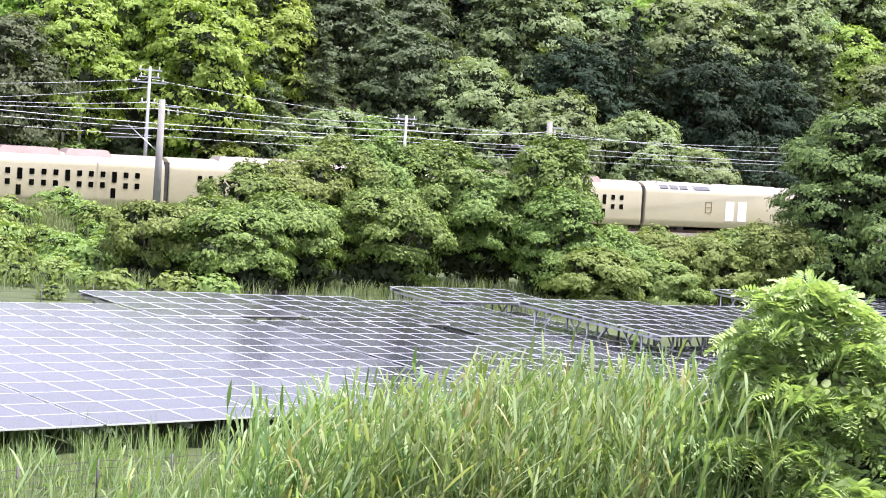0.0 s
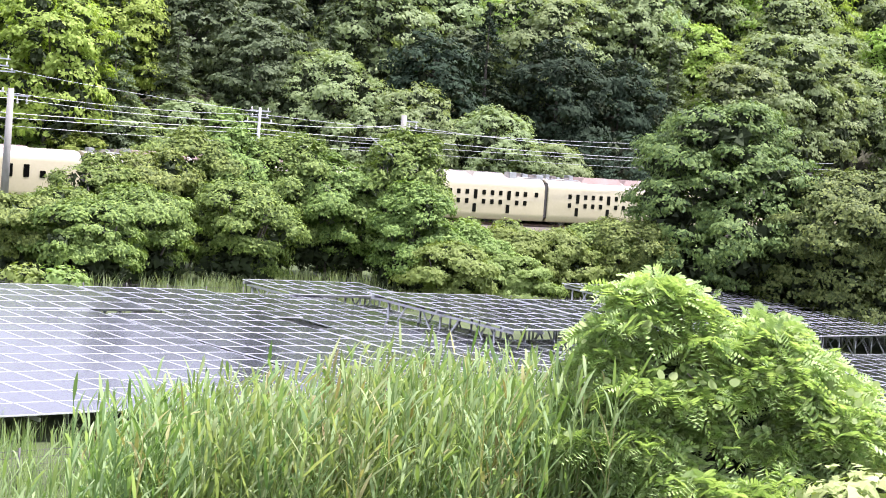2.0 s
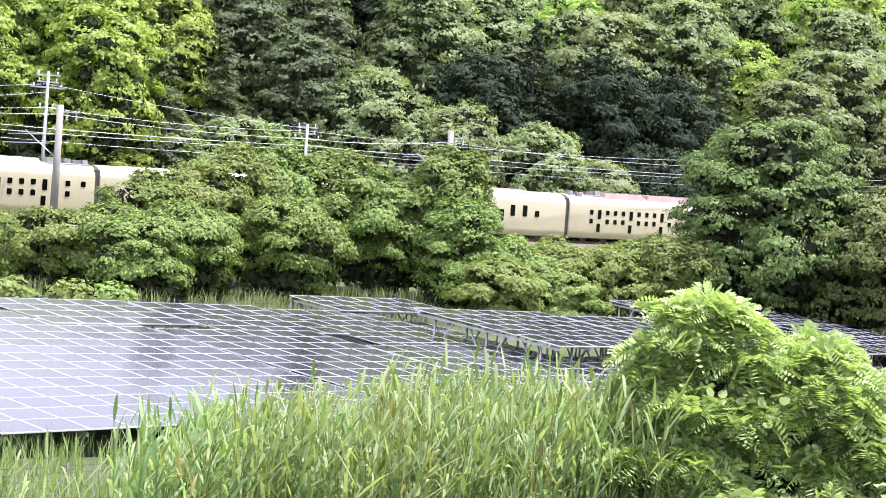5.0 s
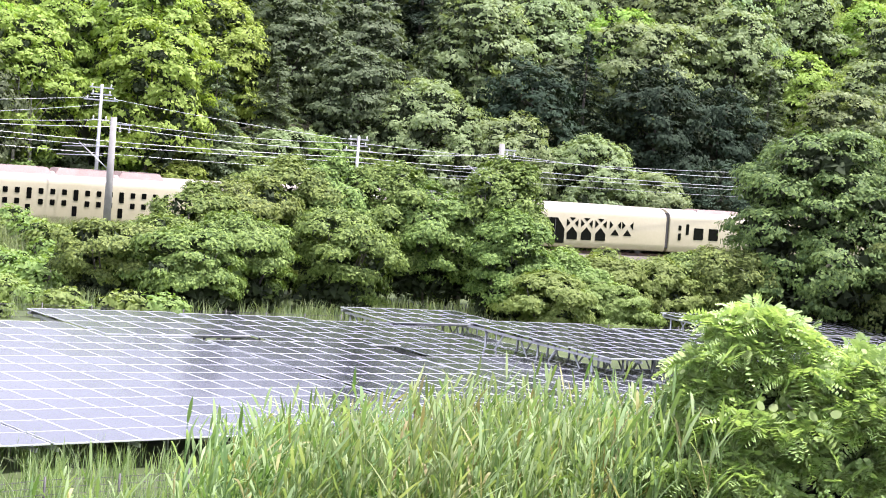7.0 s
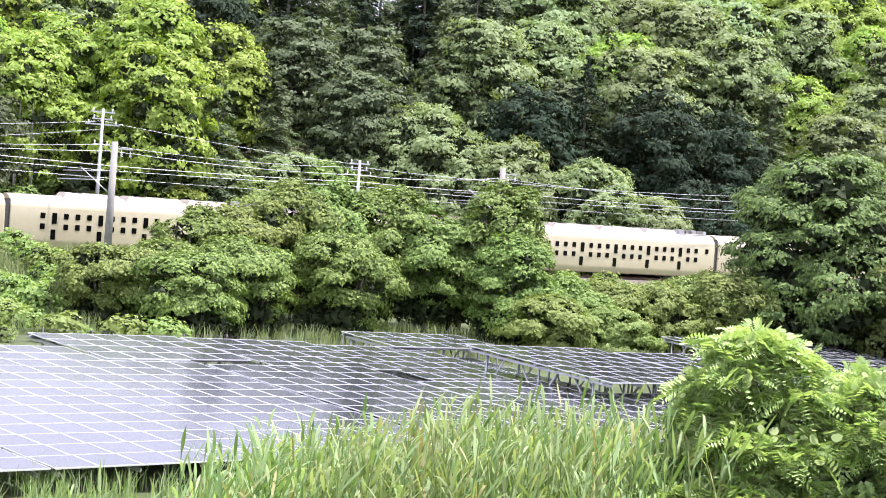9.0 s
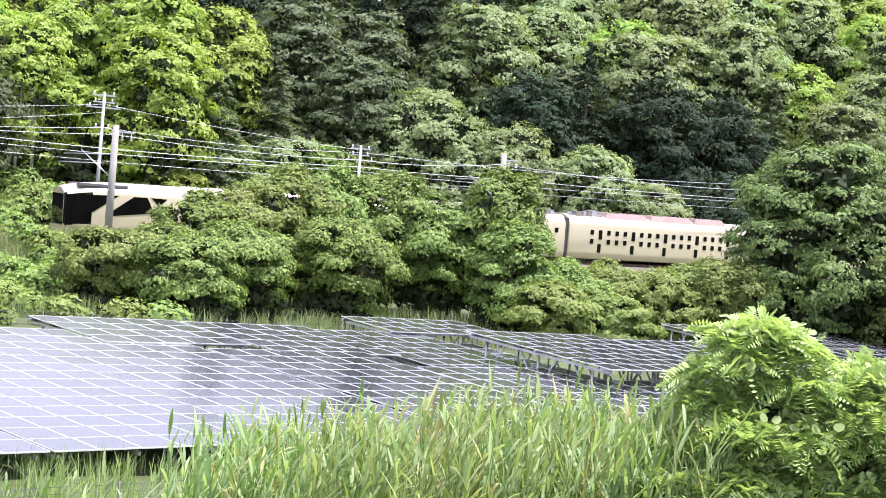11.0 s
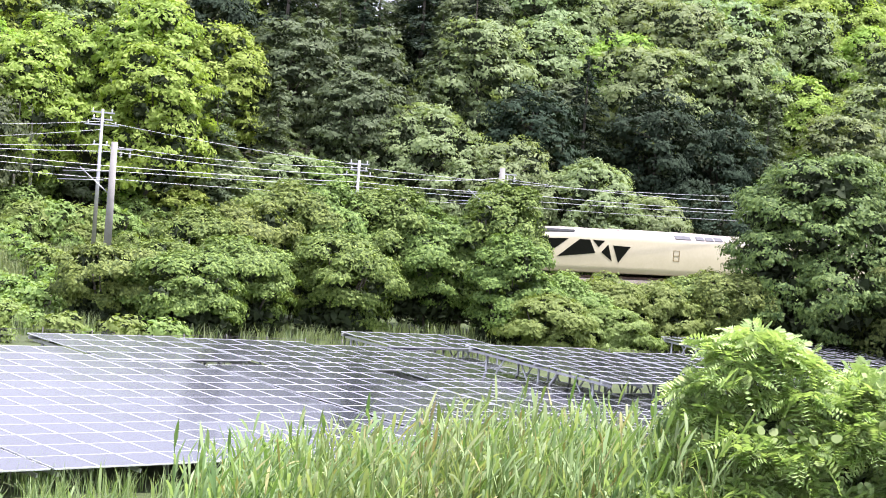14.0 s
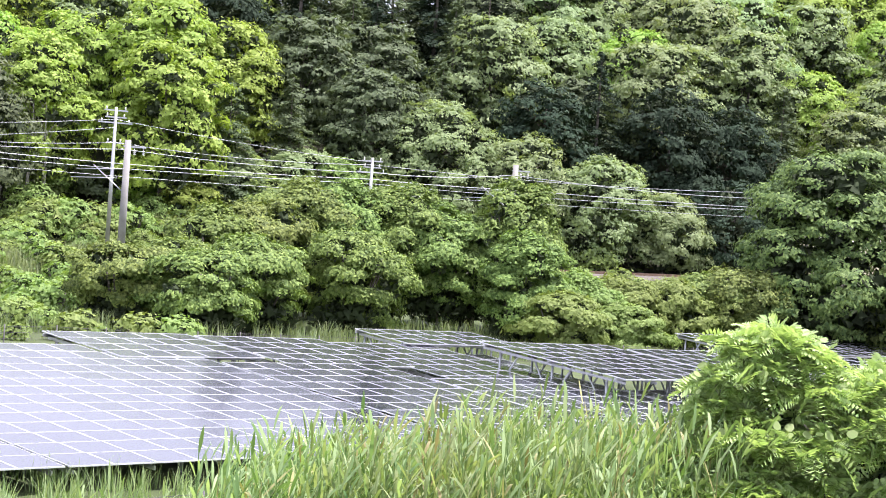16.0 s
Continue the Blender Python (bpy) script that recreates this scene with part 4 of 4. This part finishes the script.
def steel_pole(x, y, top):
    z = ground_z(x, y)
    h = top - z
    ob = tagged(new("power_pole"), "slim pale steel power pole with several crossarms", "pole", "poles along the railway")
    ob.matrix_world = pose(x, y, z, 0, 0, TURN)
    part("shaft", tube(bmesh.new(), (0, 0, -0.3), (0, 0, h), 0.17, 0.11, 12), STEEL, ob)
    for dz, w in ((0.25, 0.9), (0.75, 0.8), (1.15, 1.3), (2.6, 0.6)):
        part("crossarm", box(bmesh.new(), -w, w, -0.06, 0.06, h - dz - 0.05, h - dz + 0.05), STEEL, ob)
        for s in (-1, 1):
            bm = bmesh.new()
            tube(bm, (s * w * 0.8, 0, h - dz + 0.05), (s * w * 0.8, 0, h - dz + 0.28), 0.06, 0.04, 8)
            part("insulator", bm, PORCELAIN, ob)
    return ob


def bare_tree(x, y, height, seed):
    rng = np.random.default_rng(seed)
    ob = tagged(new("bare_tree"), "slender bare pale trunk standing at the wood's edge", "tree", "bare trunks")
    place(ob, x, y)
    bm = tube(bmesh.new(), (0, 0, -0.3), (rng.normal() * 0.2, 0, height * 0.6), 0.17, 0.11, 8)
    part("trunk", tube(bm, (rng.normal() * 0.2, 0, height * 0.6), (rng.normal() * 0.4, 0, height), 0.11, 0.03, 7), PALE_BARK, ob)
    for k in range(7):
        a, t = rng.uniform(0, 6.28), rng.uniform(0.5, 0.92)
        p = Vector((0, 0, height * t))
        part("branch", tube(bmesh.new(), p, p + Vector((math.cos(a) * 1.1, math.sin(a) * 1.1, 1.4)), 0.04, 0.012, 5), PALE_BARK, ob)


bare_tree(-33.6, 140.0, 9.5, 1)
bare_tree(-32.4, 140.5, 9.0, 2)
bare_tree(-35.6, 139.0, 9.8, 3)

concrete_pole(-22.8, 123.0, 9.65, 9.2)
concrete_pole(4.15, 140.0, 10.2, 9.75)
steel_pole(-25.5, 132.0, 12.1)
steel_pole(-7.1, 143.0, 9.95)
steel_pole(-25.0, 181.0, 28.0)


def wire(points, radius=0.02, sag=0.0):
    cu = bpy.data.curves.new("overhead_wire", "CURVE")
    cu.dimensions, cu.bevel_depth, cu.bevel_resolution = "3D", radius, 1
    pts = []
    for a, b in zip(points, points[1:]):
        for i in range(8):
            t = i / 8
            p = Vector(a).lerp(Vector(b), t)
            pts.append((p.x, p.y, p.z - sag * 4 * t * (1 - t)))
    pts.append(points[-1])
    s = cu.splines.new("POLY")
    s.points.add(len(pts) - 1)
    for q, p in zip(s.points, pts):
        q.co = (*p, 1)
    cu.materials.append(WIRE)
    return tagged(new("overhead_wire", cu), "thin pale overhead wire above the railway", "wire", "overhead wires")


wire([(-42.0, 115.5, 8.5), (-23.1, 123.6, 9.0), (-6.5, 135.5, 8.75), (4.0, 140.5, 9.4), (24.9, 153.6, 9.1), (45, 166, 9.3)], 0.022, 0.25)
wire([(-42.0, 117.0, 8.6), (-24.5, 125.9, 8.0), (-6.5, 136.5, 8.25), (4.9, 143.0, 8.3), (25.1, 155.0, 8.35), (45, 166.5, 8.7)], 0.024, 0.1)
wire([(-42.0, 117.0, 8.0), (-24.7, 125.8, 7.65), (-6.5, 136.5, 7.9), (4.9, 143.1, 7.8), (25.1, 155.0, 8.1), (45, 166.5, 8.2)], 0.018, 0.05)
wire([(-42.0, 118.0, 7.4), (-23.3, 127.5, 7.1), (-6.5, 136.8, 7.2), (4.9, 143.3, 7.3), (25.1, 155.3, 7.5)], 0.014, 0.05)
wire([(-42.0, 124.0, 8.9), (-25.3, 131.5, 9.5), (-7.0, 142.5, 9.4), (24.9, 160.0, 9.6)], 0.018, 0.35)
wire([(-42.0, 124.0, 9.6), (-25.5, 131.9, 11.2), (-7.1, 142.8, 9.6)], 0.016, 0.2)
wire([(-42.0, 124.0, 8.4), (-25.5, 131.9, 10.6)], 0.016, 0.2)


# ---- wire fence before the panels ----
def fence(a0, a1, b, n, height):
    ob = tagged(new("wire_fence"), "thin dark wire mesh fence on slim posts", "fence", "fences round the solar field")
    pts = []
    for i in range(n):
        p = FIELD + E1 * (a0 + (a1 - a0) * i / (n - 1)) - E2 * b
        pts.append(Vector((p.x, p.y, ground_z(p.x, p.y))))
        part("post", tube(bmesh.new(), pts[-1] - Vector((0, 0, 0.2)), pts[-1] + Vector((0, 0, height)), 0.028, sides=6), DARK_STEEL, ob)
    bm = bmesh.new()
    for p, q in zip(pts, pts[1:]):
        for k in range(6):
            dz = Vector((0, 0, 0.08 + (height - 0.15) * k / 5))
            tube(bm, p + dz, q + dz, 0.006, sides=4)
        for k in range(1, 20):
            m = p.lerp(q, k / 20)
            tube(bm, m + Vector((0, 0, 0.05)), m + Vector((0, 0, height - 0.05)), 0.003, sides=3)
    part("mesh", bm, DARK_STEEL, ob)
    return ob


fence(-8, 10, -3.6, 10, 0.9)
fence(-6, 78, 21.5, 36, 1.3)


# ---- reeds on the bank ----
def reed_bed(seed, x0, x1, y0, y1, count, top):
    """Reeds whose tops stand near the height top; the mesh is given about its own foot."""
    rng = np.random.default_rng(seed)
    verts, faces, slots = [], [], []
    base = 0
    for i in range(count):
        x, y = rng.uniform(x0, x1), rng.uniform(y0, y1)
        z = ground_z(x, y)
        h = (top + 0.26 * noise.noise((x * 2.2, y * 1.1, seed * 0.01)) - z - (y - 14) * 0.11) * (1 - 0.38 * rng.uniform() ** 1.4)
        lean = np.array([rng.normal(0.05, 0.10), rng.normal(0, 0.1), 1.0])
        lean /= np.linalg.norm(lean)
        root = np.array([x, y, z - 0.05])
        dry = rng.uniform() < 0.10

        def strip(points, widths, side, slot):
            nonlocal base
            for p, w in zip(points, widths):
                verts.append(p - side * w)
                verts.append(p + side * w)
            for k in range(len(points) - 1):
                faces.append((base + 2 * k, base + 2 * k + 1, base + 2 * k + 3, base + 2 * k + 2))
                slots.append(slot)
            base += 2 * len(points)
        strip([root, root + lean * h * 0.5, root + lean * h * 0.95], [0.006, 0.005, 0.003], np.array([1.0, 0, 0]), 1 if dry else 0)
        turn = rng.uniform(0, 6.283)
        for k in range(11):
            t = 0.2 + 0.75 * k / 10 + rng.uniform(-0.04, 0.04)
            a = turn + math.pi * k + rng.normal() * 0.5
            out = np.array([math.cos(a) + 0.22, math.sin(a), 0])
            ln = rng.uniform(0.20, 0.40) * (1.2 - 0.45 * t)
            splay = rng.uniform(0.3, 1.05) * (1.25 - 0.6 * t)
            droop = rng.uniform(0.0, 0.55)
            p0 = root + lean * h * t
            pts = [p0 + (out * splay * q + lean * (q - droop * q ** 2.5)) * ln for q in (0, 0.35, 0.7, 1.0)]
            sd = np.cross(out, (0, 0, 1.0)) + rng.normal(size=3) * 0.35
            sd /= np.linalg.norm(sd)
            wd = rng.uniform(0.7, 1.15)
            strip(pts, [0.006 * wd, 0.0145 * wd, 0.0105 * wd, 0.001], sd, 1 if dry and rng.uniform() < 0.6 else 0)
    v = np.array(verts)
    foot = np.array([(x0 + x1) / 2, (y0 + y1) / 2, ground_z((x0 + x1) / 2, (y0 + y1) / 2)])
    ob = quads("reed_clump", v - foot, faces, [LEAF_REED, REED_STRAW], None, slots)
    ob.location = foot
    return ob


REEDS = []
for i in range(10):
    x0 = -1.68 + i * 0.38
    top = 6.02 + 0.42 * smooth(0, 6, i)
    ob = reed_bed(100 + i, x0 - 0.1, x0 + 0.55, 12.6, 16.4, 300, top)
    REEDS.append(tagged(ob, "tall green reeds swaying on the bank", "reeds", kind="stuff"))


REEDS.append(tagged(reed_bed(140, -3.7, -1.6, 12.8, 17.0, 60, 5.45), "sparse green reeds among grass on the bank", "reeds", kind="stuff"))


# ---- young tree on the bank ----
def young_tree():
    rng = np.random.default_rng(77)
    tree = tagged(new("young_tree"), "bright green young tree with feathery leaves and climbing vine", "tree")
    x, y = 2.85, 13.4
    z = ground_z(x, y)
    tree.matrix_world = pose(x, y, z)
    part("trunk", trunk_mesh(bmesh.new(), rng, 2.3, 0.05, 0.03, 9, 0.8), BARK, tree)
    # masses of the crown: (x, y, z, rx, ry, rz) about the foot
    domes = [(-0.42, 0, 2.1, 0.50, 0.5, 0.92), (0.45, 0.1, 2.1, 0.62, 0.55, 0.62), (0.05, 0, 1.25, 1.12, 0.95, 0.85), (-0.72, -0.2, 1.55, 0.5, 0.5, 0.6), (0.85, 0.1, 1.2, 0.62, 0.6, 0.7), (-1.0, -0.2, 0.7, 0.5, 0.5, 0.6),
             (1.35, 0.1, 0.8, 0.5, 0.5, 0.6), (0.95, -0.2, 1.75, 0.42, 0.45, 0.5), (0.2, -0.45, 1.2, 0.7, 0.6, 0.6)]
    lb = []
    for x, y, zz, rx, ry, rz in domes:
        for i in range(int(9 + 16 * rx)):
            d = rng.normal(size=3)
            d /= np.linalg.norm(d)
            d[2] = abs(d[2]) if rng.uniform() < 0.7 else d[2]
            r = rng.uniform(0.16, 0.30)
            lb.append((x + d[0] * rx * 0.8, y + d[1] * ry * 0.8, zz + d[2] * rz * 0.8, r, r, r * 0.6))
    lb = np.array(lb)
    vs, fs, n0 = [], [], 0
    for i in range(16000):
        l = lb[rng.integers(len(lb))]
        d = rng.normal(size=3)
        d /= np.linalg.norm(d)
        d[2] = abs(d[2]) * 0.9 - 0.15
        c = l[:3] + d * l[3:6] * rng.uniform(0.5, 1.0)
        if min((((c - np.array(q[:3])) / (np.array(q[3:6]) * 0.6)) ** 2).sum() for q in domes) < 1:
            continue
        out = np.array([d[0] + c[0] * 0.4, d[1] + c[1] * 0.4, 0.25]) + rng.normal(size=3) * np.array([0.4, 0.4, 0.3])
        out /= np.linalg.norm(out)
        sd = np.cross(out, (0, 0, 1.0)) + rng.normal(size=3) * 0.45
        sd -= out * (sd @ out)
        sd /= np.linalg.norm(sd)
        up = np.cross(sd, out)
        ln = rng.uniform(0.15, 0.27)
        droop = rng.uniform(0.3, 0.8)
        for k in range(8):
            s = (k + 0.5) / 8
            base = c + out * ln * s - np.array([0, 0, 1]) * ln * droop * s * s
            for sg in (-1, 1):
                lw = ln * 0.36 * math.sin(math.pi * (0.22 + 0.68 * s))
                tip = base + sd * sg * lw + out * lw * 0.45 - up * lw * rng.uniform(0.1, 0.5)
                mid = (base + tip) / 2
                wv = out * ln * 0.06
                vs += [base, mid + wv, tip, mid - wv]
                fs.append((n0, n0 + 1, n0 + 2, n0 + 3))
                n0 += 4
    shade = [(x, y, zz, rx, ry, rz) for x, y, zz, rx, ry, rz in domes]
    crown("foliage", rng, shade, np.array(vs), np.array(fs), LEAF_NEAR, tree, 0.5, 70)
    # climbing vine over the top and the near side
    cs = []
    while len(cs) < 520:
        l = lb[rng.integers(len(lb))]
        d = rng.normal(size=3)
        d /= np.linalg.norm(d)
        d[1] = -abs(d[1])
        p = l[:3] + d * l[3:6] * 1.2
        if p[1] < 0.1 and rng.uniform() < smooth(1.2, 2.6, p[2]) + 0.05:
            cs.append(p)
    cs = np.array(cs)
    v, f = round_leaves(rng, cs, np.array([0.1, -0.65, 0.7]) + rng.normal(size=cs.shape) * 0.5, 0.072)
    quads("vine", v, f, LEAF_VINE, tree)
    part("vine_stem", tube(bmesh.new(), (-0.45, -0.1, 2.3), (-0.48, -0.15, 2.95), 0.012, 0.006, 6), BARK, tree)
    return tree


YOUNG = young_tree()
low = bush("bank_shrub", 310, 2.4, 2.0, 1.5, 7000, 0.075, LEAF_NEAR)
copies(low, [(4.5, 16.2, 0, 1.6), (3.9, 12.6, 80, 0.75), (-3.4, 14.0, 40, 0.45)], "low bright green shrub on the bank", "bush", "shrubs on the bank")


def motions():
    base = RAIL_U + 48.25 - SPEED * 0.28
    rows = []
    for t in (0.0, 16.0):
        u = base + SPEED * t
        p = plan(u, TRACK_V, rail_height(u))
        rows.append((t, Matrix.Translation(p) @ pose(0, 0, 0, 0, 0, TURN) @ pose(0, 0, 0, 0, -math.degrees(math.atan(GRADE)), 0)))
    walk(TRAIN, rows)
    # the wind rocks the reeds
    for i, ob in enumerate(REEDS):
        home = ob.location.copy()
        rows = []
        for k in range(33):
            t = k * 0.5
            a = 1.6 * math.sin(2.1 * t + i * 0.9) + 0.9 * math.sin(3.7 * t + i * 2.3)
            b = 1.0 * math.sin(1.7 * t + i * 1.7)
            rows.append((t, pose(*home, b, a, 0)))
        walk(ob, rows)

    home = YOUNG.location.copy()
    walk(YOUNG, [(k * 0.5, pose(*home, 0.25 * math.sin(1.9 * k * 0.5), 0.45 * math.sin(1.3 * k * 0.5 + 0.5) + 0.2 * math.sin(3.1 * k * 0.5), 0)) for k in range(33)])


motions()
